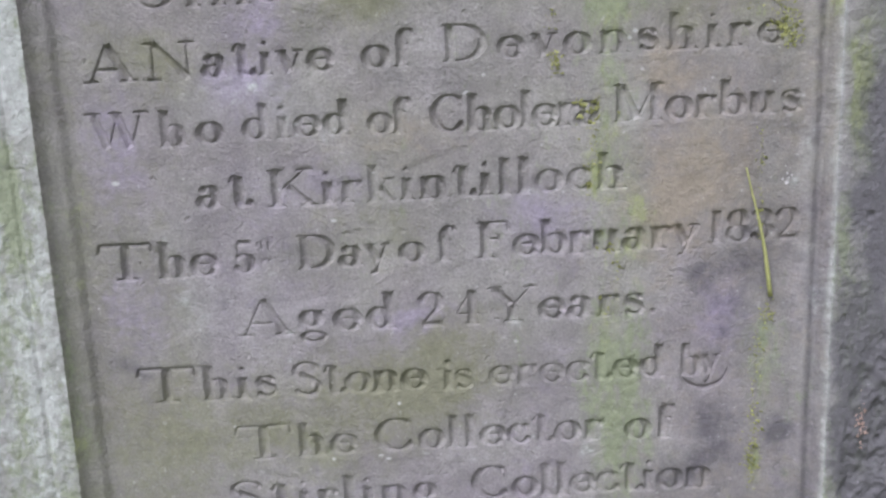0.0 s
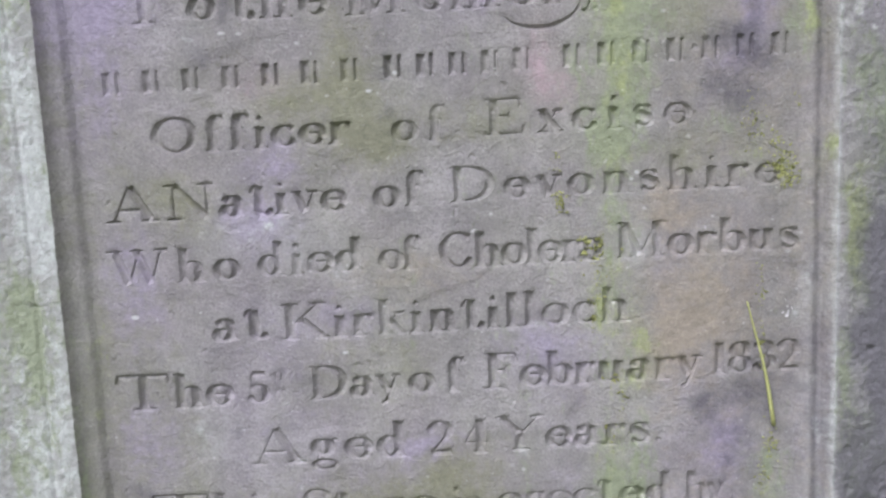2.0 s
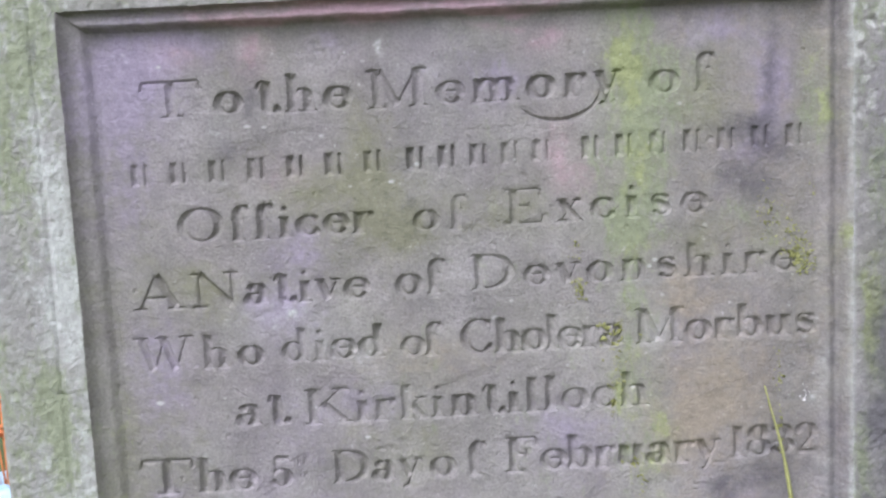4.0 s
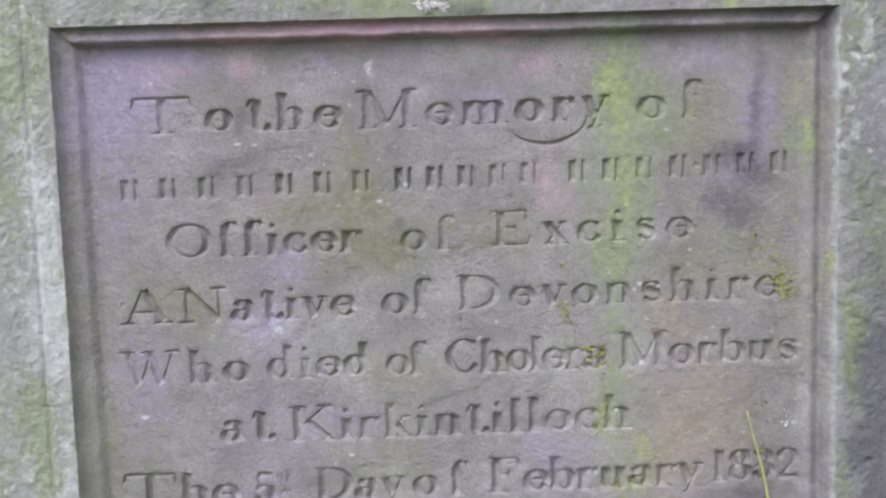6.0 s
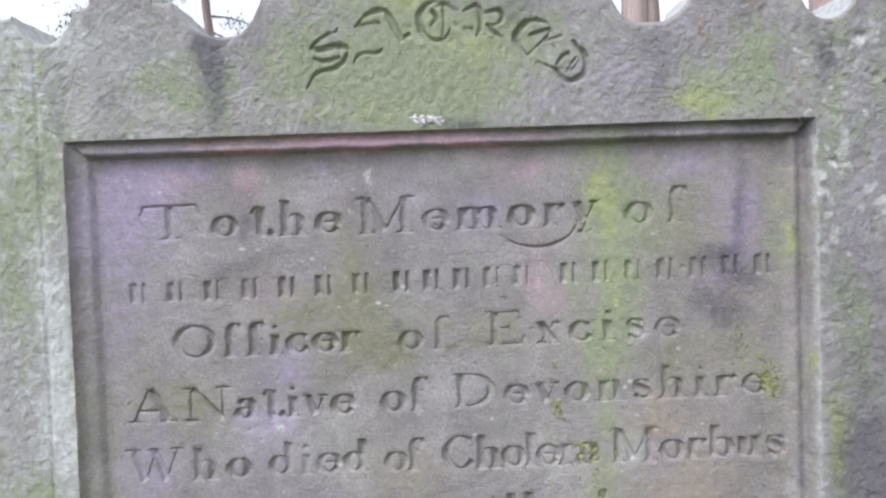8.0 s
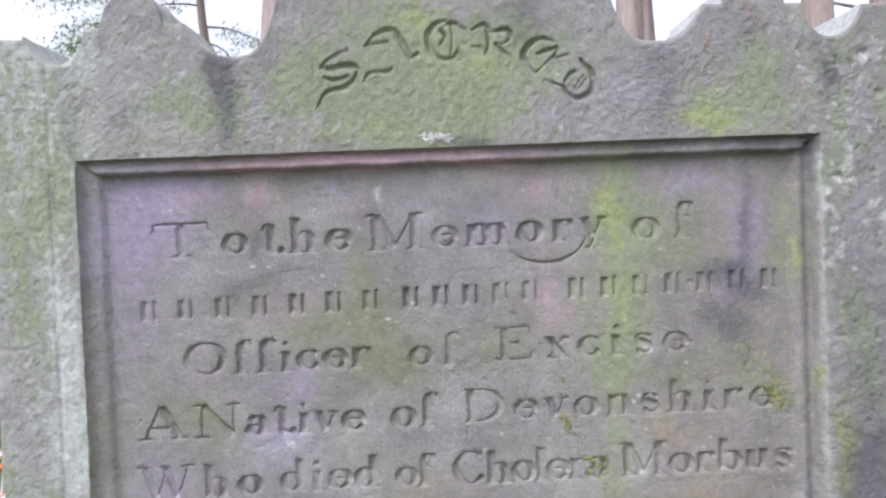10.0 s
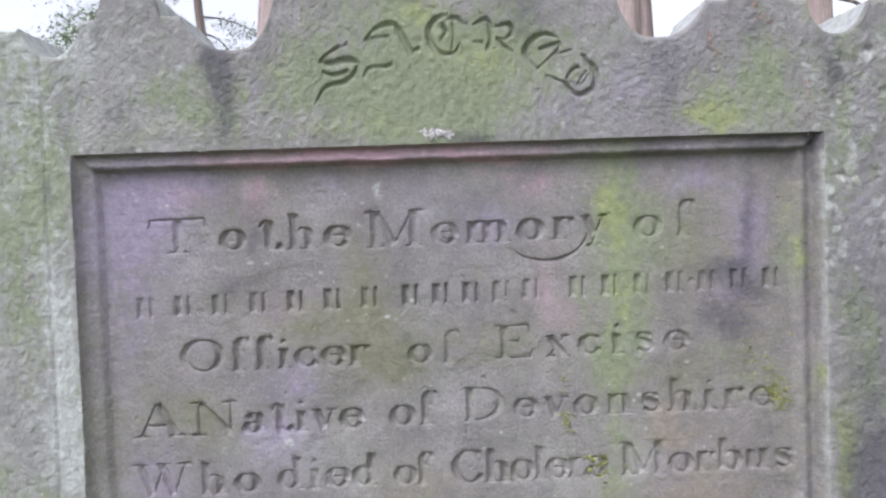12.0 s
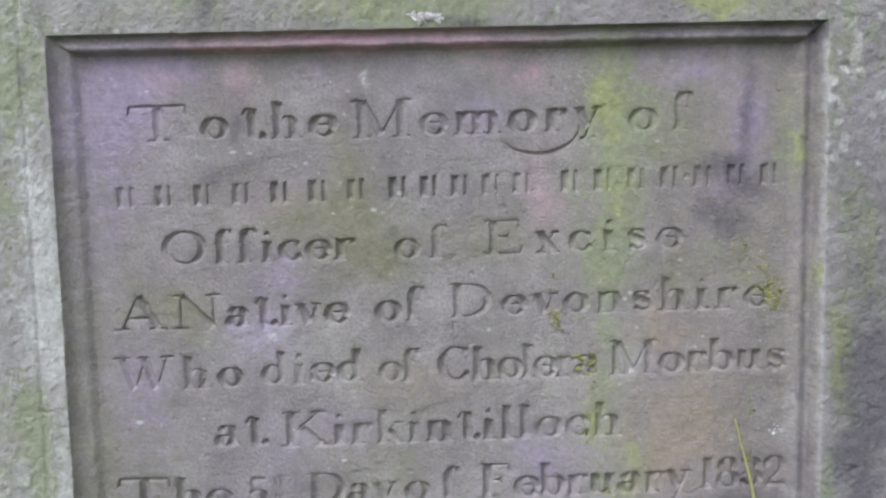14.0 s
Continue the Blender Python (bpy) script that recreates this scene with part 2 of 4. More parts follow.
D = TH * 0.85
GLYPHS = {
    "o": (0.60, [A(0.30, 0.30, 0.23, 0.28, 0, 360)]),
    "c": (0.54, [A(0.30, 0.30, 0.23, 0.28, 50, 320), B(0.45, 0.47, 0.07)]),
    "e": (0.57, [A(0.30, 0.30, 0.23, 0.28, 0, 318), L(0.08, 0.34, 0.53, 0.34)]),
    "a": (0.60, [V(0.42, 0.06, 0.44), A(0.27, 0.42, 0.15, 0.16, 0, 150), A(0.23, 0.16, 0.16, 0.15, 70, 340), L(0.42, 0.05, 0.57, 0.05)]),
    "n": (0.68, [V(0.15, 0, 0.6), F(0.15, 0), L(0.02, 0.57, 0.15, 0.6), A(0.34, 0.38, 0.17, 0.20, 0, 150), V(0.51, 0, 0.38), F(0.51, 0)]),
    "m": (1.03, [V(0.15, 0, 0.6), F(0.15, 0), L(0.02, 0.57, 0.15, 0.6), A(0.34, 0.38, 0.17, 0.20, 0, 150), V(0.51, 0, 0.38), F(0.51, 0),
                 A(0.70, 0.38, 0.17, 0.20, 0, 150), V(0.87, 0, 0.38), F(0.87, 0)]),
    "r": (0.50, [V(0.15, 0, 0.6), F(0.15, 0), L(0.02, 0.57, 0.15, 0.6), A(0.34, 0.42, 0.17, 0.15, 50, 160), B(0.42, 0.5, 0.07)]),
    "t": (0.46, [V(0.21, 0.1, 0.84), A(0.34, 0.13, 0.13, 0.11, 180, 330), A(0.13, 0.66, 0.11, 0.19, 30, 170, TN * 1.6)]),
    "h": (0.68, [V(0.15, 0, 1), F(0.15, 0), L(0.01, 0.97, 0.15, 1), A(0.34, 0.38, 0.17, 0.20, 0, 150), V(0.51, 0, 0.38), F(0.51, 0)]),
    "f": (0.47, [V(0.18, 0, 0.8), F(0.18, 0), A(0.34, 0.8, 0.16, 0.19, 60, 180), B(0.43, 0.92, 0.075), L(0.04, 0.6, 0.36, 0.6)]),
    "i": (0.32, [V(0.15, 0, 0.6), F(0.15, 0), L(0.02, 0.57, 0.15, 0.6), B(0.14, 0.85, 0.085)]),
    "l": (0.32, [V(0.15, 0, 1), F(0.15, 0), L(0.01, 0.97, 0.15, 1)]),
    "d": (0.66, [V(0.48, 0.02, 1), L(0.34, 0.97, 0.48, 1), A(0.27, 0.3, 0.20, 0.28, 30, 330), F(0.53, 0.01, 0.1)]),
    "b": (0.62, [V(0.14, 0.02, 1), L(0.0, 0.97, 0.14, 1), A(0.34, 0.3, 0.20, 0.28, -150, 150)]),
    "u": (0.68, [V(0.15, 0.2, 0.6), A(0.31, 0.2, 0.16, 0.17, 180, 330), V(0.50, 0, 0.6), L(0.02, 0.59, 0.15, 0.6), L(0.38, 0.59, 0.5, 0.6), F(0.54, 0, 0.1)]),
    "v": (0.56, [L(0.08, 0.6, 0.28, 0.02, D), L(0.29, 0.02, 0.48, 0.6), F(0.08, 0.6, 0.11), F(0.47, 0.6, 0.1)]),
    "y": (0.56, [L(0.08, 0.6, 0.29, 0.06, D), L(0.48, 0.6, 0.2, -0.24, TN * 1.3), B(0.13, -0.24, 0.07), F(0.08, 0.6, 0.11), F(0.47, 0.6, 0.1)]),
    "x": (0.56, [L(0.09, 0.6, 0.46, 0, D), L(0.46, 0.6, 0.08, 0), F(0.1, 0.6, 0.11), F(0.45, 0.6, 0.1), F(0.1, 0, 0.1), F(0.45, 0, 0.12)]),
    "s": (0.50, [A(0.25, 0.45, 0.16, 0.13, 30, 240, TH * 0.7), L(0.15, 0.37, 0.37, 0.24, TH), A(0.26, 0.15, 0.17, 0.13, -150, 60, TH * 0.7)]),
    "g": (0.60, [A(0.26, 0.38, 0.18, 0.20, 0, 360), A(0.29, -0.12, 0.24, 0.13, 0, 360, TN * 1.9), L(0.15, 0.2, 0.14, 0.03), L(0.4, 0.55, 0.57, 0.6)]),
    "k": (0.64, [V(0.15, 0, 1), F(0.15, 0), L(0.01, 0.97, 0.15, 1), L(0.2, 0.27, 0.5, 0.6), L(0.3, 0.36, 0.53, 0, D), F(0.5, 0.6, 0.1), F(0.55, 0, 0.1)]),
    "T": (1.16, [V(0.58, 0, 1), L(0.06, 0.98, 1.10, 0.98, TN * 1.3), L(0.06, 0.98, 0.03, 0.74, TN * 1.2), L(1.10, 0.98, 1.13, 0.74, TN * 1.2), F(0.58, 0, 0.2)]),
    "M": (1.06, [V(0.16, 0, 1), L(0.17, 1, 0.5, 0.05, D), L(0.5, 0.05, 0.86, 1), V(0.88, 0, 1), F(0.16, 0), F(0.88, 0), F(0.1, 1, 0.12), F(0.92, 1, 0.12)]),
    "O": (0.92, [A(0.45, 0.5, 0.36, 0.48, 0, 360)]),
    "E": (0.84, [V(0.22, 0, 1), L(0.05, 1, 0.7, 1), L(0.05, 0, 0.75, 0), L(0.22, 0.52, 0.5, 0.52), L(0.7, 1, 0.72, 0.78), L(0.75, 0, 0.78, 0.24), V(0.5, 0.42, 0.62, TN)]),
    "F": (0.80, [V(0.22, 0, 1), L(0.05, 1, 0.7, 1), F(0.22, 0, 0.18), L(0.22, 0.52, 0.5, 0.52), L(0.7, 1, 0.73, 0.76), V(0.5, 0.42, 0.62, TN)]),
    "A": (0.94, [L(0.42, 1, 0.1, 0), L(0.44, 0.98, 0.8, 0, D), L(0.21, 0.32, 0.62, 0.32), F(0.1, 0, 0.12), F(0.8, 0, 0.15)]),
    "N": (0.96, [V(0.16, 0, 1, TN), L(0.17, 1, 0.78, 0.03, D), V(0.8, 0, 1, TN), F(0.16, 0, 0.12), F(0.1, 1, 0.1), F(0.8, 1, 0.13)]),
    "D": (0.92, [V(0.2, 0, 1), A(0.34, 0.5, 0.46, 0.49, -90, 90), L(0.04, 1, 0.36, 0.99), L(0.04, 0, 0.36, 0.01)]),
    "W": (1.12, [L(0.1, 1, 0.33, 0.03, D), L(0.34, 0.03, 0.55, 0.9), L(0.52, 1, 0.75, 0.03, D), L(0.76, 0.03, 0.99, 1), F(0.1, 1), F(0.52, 1, 0.12), F(0.99, 1, 0.12)]),
    "C": (0.86, [A(0.45, 0.5, 0.36, 0.48, 48, 318), V(0.74, 0.66, 0.97, TN)]),
    "K": (0.92, [V(0.2, 0, 1), F(0.2, 0), F(0.2, 1), L(0.26, 0.42, 0.74, 1), L(0.4, 0.56, 0.8, 0, D), F(0.74, 1, 0.13), F(0.8, 0, 0.13)]),
    "Y": (0.88, [L(0.08, 1, 0.42, 0.46, D), L(0.8, 1, 0.44, 0.46), V(0.43, 0, 0.48), F(0.1, 1, 0.13), F(0.78, 1, 0.12), F(0.43, 0, 0.17)]),
    "S": (0.76, [A(0.37, 0.75, 0.25, 0.23, 20, 240, TH * 0.7), L(0.2, 0.62, 0.56, 0.38, TH), A(0.38, 0.25, 0.26, 0.23, -150, 60, TH * 0.7)]),
    "1": (0.40, [V(0.2, 0, 1), F(0.2, 0), L(0.06, 0.95, 0.2, 1)]),
    "2": (0.62, [A(0.29, 0.72, 0.21, 0.25, -35, 165), L(0.46, 0.57, 0.07, 0.04, TN * 1.5), L(0.07, 0.05, 0.56, 0.05, TN * 2.2)]),
    "3": (0.56, [A(0.26, 0.74, 0.19, 0.23, -80, 150), A(0.26, 0.27, 0.23, 0.25, -150, 85)]),
    "4": (0.68, [L(0.42, 1, 0.05, 0.3), L(0.05, 0.3, 0.64, 0.3), V(0.43, 0, 1), F(0.43, 0, 0.14)]),
    "5": (0.58, [L(0.13, 0.97, 0.5, 0.97, TN * 2), V(0.13, 0.55, 0.97, TN), A(0.27, 0.3, 0.22, 0.29, -150, 130)]),
    "8": (0.58, [A(0.29, 0.74, 0.18, 0.23, 0, 360), A(0.29, 0.26, 0.22, 0.25, 0, 360)]),
    '"': (0.36, [V(0.08, 0.72, 1.0, 0.05), V(0.24, 0.72, 1.0, 0.05), B(0.08, 0.36, 0.05), B(0.24, 0.36, 0.05)]),
    ".": (0.22, [B(0.08, 0.07, 0.085)]),
    "|": (0.80, [V(0.26, 0.02, 0.98, 0.20), V(0.66, 0.02, 0.98, 0.11)]),
}
# capitals in a rounded black letter for the arched word at the head
OLD = {}
OLD["S"] = [[(0.25, 0.76, 0.043), (0.45, 0.83, 0.043), (0.78, 0.83, 0.043), (0.97, 0.78, 0.029)],
            [(0.96, 0.75, 0.029), (1.06, 0.82, 0.029)],
            [(0.30, 0.79, 0.029), (0.40, 0.63, 0.072), (0.67, 0.54, 0.086), (0.91, 0.40, 0.086), (1.04, 0.25, 0.029)],
            [(0.18, 0.54, 0.029), (0.35, 0.34, 0.057), (0.71, 0.22, 0.043)],
            [(0.97, 0.23, 0.029), (0.80, 0.10, 0.057), (0.50, 0.05, 0.072), (0.15, 0.17, 0.057), (-0.07, 0.17, 0.043), (-0.33, 0.01, 0.022)]]
OLD["A"] = [[(0.07, 0.69, 0.029), (0.36, 0.87, 0.043), (0.65, 0.90, 0.072), (0.87, 0.83, 0.057)],
            [(0.16, 0.70, 0.029), (0.44, 0.67, 0.029), (0.63, 0.62, 0.029)],
            [(0.87, 0.83, 0.072), (0.96, 0.46, 0.086), (1.02, 0.07, 0.072)],
            [(1.02, 0.07, 0.043), (1.26, 0.11, 0.022)],
            [(0.54, 0.32, 0.017), (0.74, 0.29, 0.022)],
            [(-0.23, -0.12, 0.022), (-0.10, 0.02, 0.043), (0.13, 0.01, 0.043), (0.40, -0.07, 0.043), (0.53, -0.02, 0.022)]]
OLD["C"] = [[(0.65, 0.91, 0.029), (0.40, 0.84, 0.057), (0.20, 0.62, 0.086), (0.20, 0.34, 0.086), (0.33, 0.09, 0.072), (0.55, -0.03, 0.043), (0.80, 0.02, 0.029), (0.92, 0.21, 0.022)],
            [(0.62, 0.80, 0.029), (0.87, 0.83, 0.057), (0.96, 0.74, 0.043), (1.12, 0.68, 0.029)],
            [(0.76, 0.77, 0.022), (0.78, 0.44, 0.022), (0.72, 0.08, 0.022)],
            [(0.51, 0.69, 0.043), (0.59, 0.50, 0.057), (0.47, 0.31, 0.029)]]
OLD["R"] = [[(-0.02, 0.69, 0.029), (0.25, 0.87, 0.057), (0.38, 0.70, 0.072), (0.44, 0.40, 0.057), (0.39, 0.13, 0.022)],
            [(0.43, 0.71, 0.029), (0.80, 0.85, 0.057), (0.92, 0.68, 0.057), (0.79, 0.50, 0.029), (0.57, 0.46, 0.022)],
            [(0.61, 0.43, 0.029), (0.84, 0.29, 0.057), (1.02, 0.24, 0.029)],
            [(0.04, 0.28, 0.029), (0.26, 0.33, 0.029)]]
OLD["E"] = [[(0.61, 0.99, 0.029), (0.28, 0.91, 0.057), (0.08, 0.63, 0.086), (0.06, 0.34, 0.086), (0.28, 0.17, 0.057), (0.50, 0.09, 0.029)],
            [(0.50, 0.09, 0.022), (0.75, 0.71, 0.029), (0.72, 0.89, 0.043)],
            [(0.36, 0.55, 0.043), (0.57, 0.75, 0.057), (0.72, 0.89, 0.029)],
            [(0.69, 0.53, 0.029), (0.83, 0.66, 0.029), (1.06, 0.84, 0.022)],
            [(0.83, 0.66, 0.022), (1.03, 0.51, 0.029)]]
OLD["D"] = [[(0.19, 1.17, 0.029), (0.09, 0.98, 0.043), (0.26, 0.87, 0.057), (0.49, 0.85, 0.072), (0.71, 0.70, 0.086), (0.80, 0.42, 0.086), (0.63, 0.10, 0.072), (0.37, 0.07, 0.057), (0.18, 0.13, 0.043), (-0.02, 0.07, 0.029), (-0.29, -0.00, 0.017)],
            [(0.14, 0.27, 0.043), (0.14, 0.49, 0.057), (0.21, 0.62, 0.043)],
            [(0.43, 0.26, 0.022), (0.41, 0.64, 0.022)],
            [(0.52, 0.33, 0.019), (0.51, 0.65, 0.019)]]

# words: text, left end, right end, height of the baseline, height of a capital
WORDS = [
    ("To", -0.272, -0.1845, 1.1115, 0.030), ("the", -0.171, -0.091, 1.1116, 0.031), ("Memory", -0.075, 0.141, 1.1121, 0.031), ("of", 0.167, 0.221, 1.1123, 0.031),
    ("|||||||", -0.287, -0.066, 1.0545, 0.019), ("|||||", -0.048, 0.080, 1.0575, 0.019), ("|||||||", 0.103, 0.297, 1.0608, 0.019),
    ("Officer", -0.2475, -0.077, 1.0036, 0.029), ("of", -0.041, 0.005, 1.0042, 0.028), ("Excise", 0.036, 0.212, 1.0071, 0.029),
    ("A", -0.290, -0.247, 0.9456, 0.030), ("Native", -0.240, -0.0845, 0.9463, 0.029), ("of", -0.0595, -0.017, 0.9484, 0.029), ("Devonshire", 0.0045, 0.2895, 0.9523, 0.029),
    ("Who", -0.292, -0.1805, 0.8909, 0.029), ("died", -0.163, -0.072, 0.8938, 0.029), ("of", -0.0575, -0.0225, 0.8938, 0.028), ("Cholera", -0.005, 0.139, 0.8941, 0.030), ("Morbus", 0.1485, 0.3065, 0.8967, 0.029),
    ("at", -0.2075, -0.162, 0.8375, 0.030), ("Kirkintilloch", -0.1485, 0.159, 0.8381, 0.030),
    ("The", -0.299, -0.1955, 0.7779, 0.031), ("5", -0.181, -0.162, 0.7797, 0.027), ('"', -0.158, -0.144, 0.7797, 0.027), ("Day", -0.127, -0.046, 0.7811, 0.029), ("of", -0.037, 0.012, 0.7829, 0.029),
    ("February", 0.0285, 0.221, 0.7854, 0.030), ("1832", 0.2305, 0.309, 0.7892, 0.027),
    ("Aged", -0.181, -0.042, 0.7238, 0.032), ("24", -0.023, 0.033, 0.7254, 0.030), ("Years.", 0.0395, 0.187, 0.7274, 0.030),
    ("This", -0.277, -0.1525, 0.6658, 0.031), ("Stone", -0.1405, -0.0195, 0.6671, 0.030), ("is", -0.0045, 0.0225, 0.6664, 0.029), ("erected", 0.0375, 0.195, 0.669, 0.029), ("by", 0.2075, 0.242, 0.6694, 0.030),
    ("The", -0.1945, -0.0855, 0.6085, 0.031), ("Collector", -0.068, 0.139, 0.6116, 0.030), ("of", 0.1585, 0.203, 0.6122, 0.030),
    ("Stirling", -0.2055, -0.012, 0.5564, 0.031), ("Collection", 0.0175, 0.2385, 0.5613, 0.031),
]


def set_words():
    """Every letter as a list of strokes in metres on the stone's face."""
    letters = []
    for text, x0, x1, z, cap in WORDS:
        # capitals are broad; small letters keep a narrower set with open spacing
        fit, at = (x1 - x0) / sum(GLYPHS[c][0] for c in text), x0
        across = [min(fit, (1.55 if c.isupper() else 1.24) * cap) for c in text]
        gap = (x1 - x0 - sum(GLYPHS[c][0] * q for c, q in zip(text, across))) / max(1, len(text) - 1)
        for c, sx in zip(text, across):
            adv, strokes = GLYPHS[c]
            thin = min(1.0, sx / cap)
            letters.append([[(at + px * sx, z + py * cap + 0.014 * (at + px * sx - (x0 + x1) / 2), w * cap * (0.4 + 0.6 * thin)) for px, py, w in s] for s in strokes])
            at += adv * sx + gap
    # the long tails under two of the words
    for cx, cz, rx, rz, a0, a1 in ((0.086, 1.119, 0.037, 0.026, 215, 355), (0.228, 0.676, 0.021, 0.018, 190, 375)):
        letters.append([[(cx + rx * math.cos(radians(a)), cz + rz * math.sin(radians(a)), 0.0006 + 0.0022 * math.sin(math.pi * (a - a0) / (a1 - a0))) for a in range(a0, a1 + 1, 10)]])
    return letters


def rounded(s):
    """A stroke drawn as a smooth curve through its points."""
    if len(s) < 3:
        return s
    p, out = np.array([s[0]] + s + [s[-1]]), []
    for a, b, c, d in zip(p, p[1:], p[2:], p[3:]):
        for t in (0.0, 0.25, 0.5, 0.75):
            out.append(tuple(0.5 * (2 * b + (c - a) * t + (2 * a - 5 * b + 4 * c - d) * t * t + (3 * b - a - 3 * c + d) * t ** 3)))
    return out + [s[-1]]


def set_arch():
    letters, radius = [], 0.19
    for c, mid in zip("SACRED", (-0.098, -0.054, -0.004, 0.041, 0.085, 0.120)):
        a = math.asin(mid / radius)
        cx, cz, size = radius * math.sin(a), 1.296 - radius * (1 - math.cos(a)), 0.036
        co, si = math.cos(-a), math.sin(-a)
        letters.append([[(cx + size * ((px - 0.45) * co - (py - 0.5) * si), cz + size * ((px - 0.45) * si + (py - 0.5) * co), w * size) for px, py, w in rounded(s)] for s in OLD[c]])
    return letters


def carve(x, z, letters):
    """How far each point lies inside a stroke, and which letter it belongs to."""
    inside, owner = np.full(x.shape, -1.0), np.full(x.shape, -1)
    xs, zs = x[0], z[:, 0] if np.ptp(z[0]) < 1e-9 else None
    for k, strokes in enumerate(letters):
        pts = np.array([p for s in strokes for p in s])
        lo, hi = pts[:, :2].min(0) - 0.006, pts[:, :2].max(0) + 0.006
        c0, c1 = np.searchsorted(xs, lo[0]), np.searchsorted(xs, hi[0])
        zz = z[:, (c0 + c1) // 2]
        r0, r1 = max(0, np.searchsorted(zz, lo[1]) - 4), np.searchsorted(zz, hi[1]) + 4
        px, pz = x[r0:r1, c0:c1], z[r0:r1, c0:c1]
        best = np.full(px.shape, -1.0)
        for s in strokes:
            for (ax, az, aw), (bx, bz, bw) in zip(s, s[1:]):
                dx, dz = bx - ax, bz - az
                long = math.hypot(dx, dz) + 1e-9
                along = ((px - ax) * dx + (pz - az) * dz) / long
                t = np.clip(along / long, 0, 1)
                if len(s) == 2 and long > 2 * aw:  # a straight stroke ends square
                    off = np.abs((px - ax) * dz - (pz - az) * dx) / long
                    depth = np.minimum(aw - off, np.minimum(along, long - along) + 0.0004)
                else:
                    depth = aw + (bw - aw) * t - np.hypot(px - ax - t * dx, pz - az - t * dz)
                best = np.maximum(best, depth)
        win = best > inside[r0:r1, c0:c1]
        inside[r0:r1, c0:c1][win] = best[win]
        owner[r0:r1, c0:c1][win & (best > -0.0006)] = k
    return inside, owner


# ---- the headstone ----
WIDE, OPEN, HEAD, THICK = 0.408, 0.330, 1.2, 0.092


def head_line(x):
    """Height of the shaped top: outer lobes, coves, small round humps on ledges, larger coves and a middle arch."""
    a = np.abs(x)
    z = 1.3095 + 0.004 * ease(0.1, 0.4, x) - 0.010 * ease(0.385, 0.410, a) ** 2
    u = (a - 0.3435) / 0.027
    z = np.where(a < 0.371, 1.2855 + 0.0255 * np.abs(u) ** 2.3, z)
    z = np.where(a < 0.3178, 1.3165, z)
    z = np.where(a < 0.3015, 1.3185 + 0.030 * np.sqrt(np.clip(1 - ((a - 0.2745) / 0.027) ** 2, 0, 1)), z)
    z = np.where(a < 0.2475, 1.3185, z)
    u = (a - 0.187) / 0.043
    z = np.where(a < 0.229, 1.2868 + np.where(u > 0, 0.031, 0.057) * np.abs(u) ** np.where(u > 0, 2.3, 3.1), z)
    z = np.where(a < 0.1438, 1.345, z)
    z = np.where(a < 0.117, 1.350 + 0.075 * np.sqrt(np.clip(1 - (a / 0.117) ** 2, 0, 1)), z)
    return z + 0.0012 * fbm(x, 0 * x, 0.02, 5)


# stains and overgrowth by kind, some with painted glare or shade: middle across and up, half-width, half-height,
# strength
ON_PANEL = {}
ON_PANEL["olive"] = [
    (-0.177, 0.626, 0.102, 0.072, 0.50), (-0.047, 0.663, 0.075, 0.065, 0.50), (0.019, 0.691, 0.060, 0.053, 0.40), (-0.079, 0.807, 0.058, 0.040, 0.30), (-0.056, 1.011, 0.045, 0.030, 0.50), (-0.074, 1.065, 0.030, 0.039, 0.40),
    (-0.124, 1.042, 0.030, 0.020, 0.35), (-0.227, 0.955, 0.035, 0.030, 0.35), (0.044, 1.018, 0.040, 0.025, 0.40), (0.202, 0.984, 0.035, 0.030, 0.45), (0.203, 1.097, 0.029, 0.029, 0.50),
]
ON_PANEL["yellow"] = [
    (0.131, 0.856, 0.013, 0.029, 0.60), (0.169, 0.840, 0.012, 0.029, 0.60), (0.160, 0.792, 0.019, 0.020, 0.40), (0.135, 0.728, 0.015, 0.021, 0.35), (0.275, 0.583, 0.007, 0.027, 0.80), (0.276, 0.670, 0.005, 0.032, 0.50),
    (-0.308, 0.802, 0.012, 0.060, 0.40), (-0.334, 0.633, 0.010, 0.049, 0.60), (0.152, 1.143, 0.019, 0.020, 0.60), (0.144, 1.118, 0.015, 0.024, 0.60), (0.153, 1.060, 0.018, 0.020, 0.50), (0.318, 1.099, 0.009, 0.024, 1.00),
    (0.301, 1.139, 0.012, 0.017, 0.55), (0.322, 0.981, 0.005, 0.015, 0.80), (0.267, 0.982, 0.020, 0.015, 0.50), (0.295, 0.961, 0.010, 0.015, 0.60), (0.158, 0.985, 0.015, 0.015, 0.40), (0.208, 1.139, 0.020, 0.020, 0.30),
]
ON_PANEL["green"] = [
    (0.145, 0.686, 0.030, 0.032, 0.50), (0.275, 0.701, 0.020, 0.063, 0.55), (0.307, 0.647, 0.025, 0.065, 0.35), (-0.327, 0.727, 0.014, 0.132, 0.50), (0.154, 0.622, 0.041, 0.044, 0.40), (0.198, 1.127, 0.025, 0.039, 0.50),
    (0.159, 1.104, 0.029, 0.059, 0.50), (0.306, 1.095, 0.015, 0.044, 0.60), (0.153, 1.005, 0.030, 0.035, 0.35), (0.237, 1.003, 0.030, 0.020, 0.45), (0.047, 1.160, 0.010, 0.029, 0.25),
]
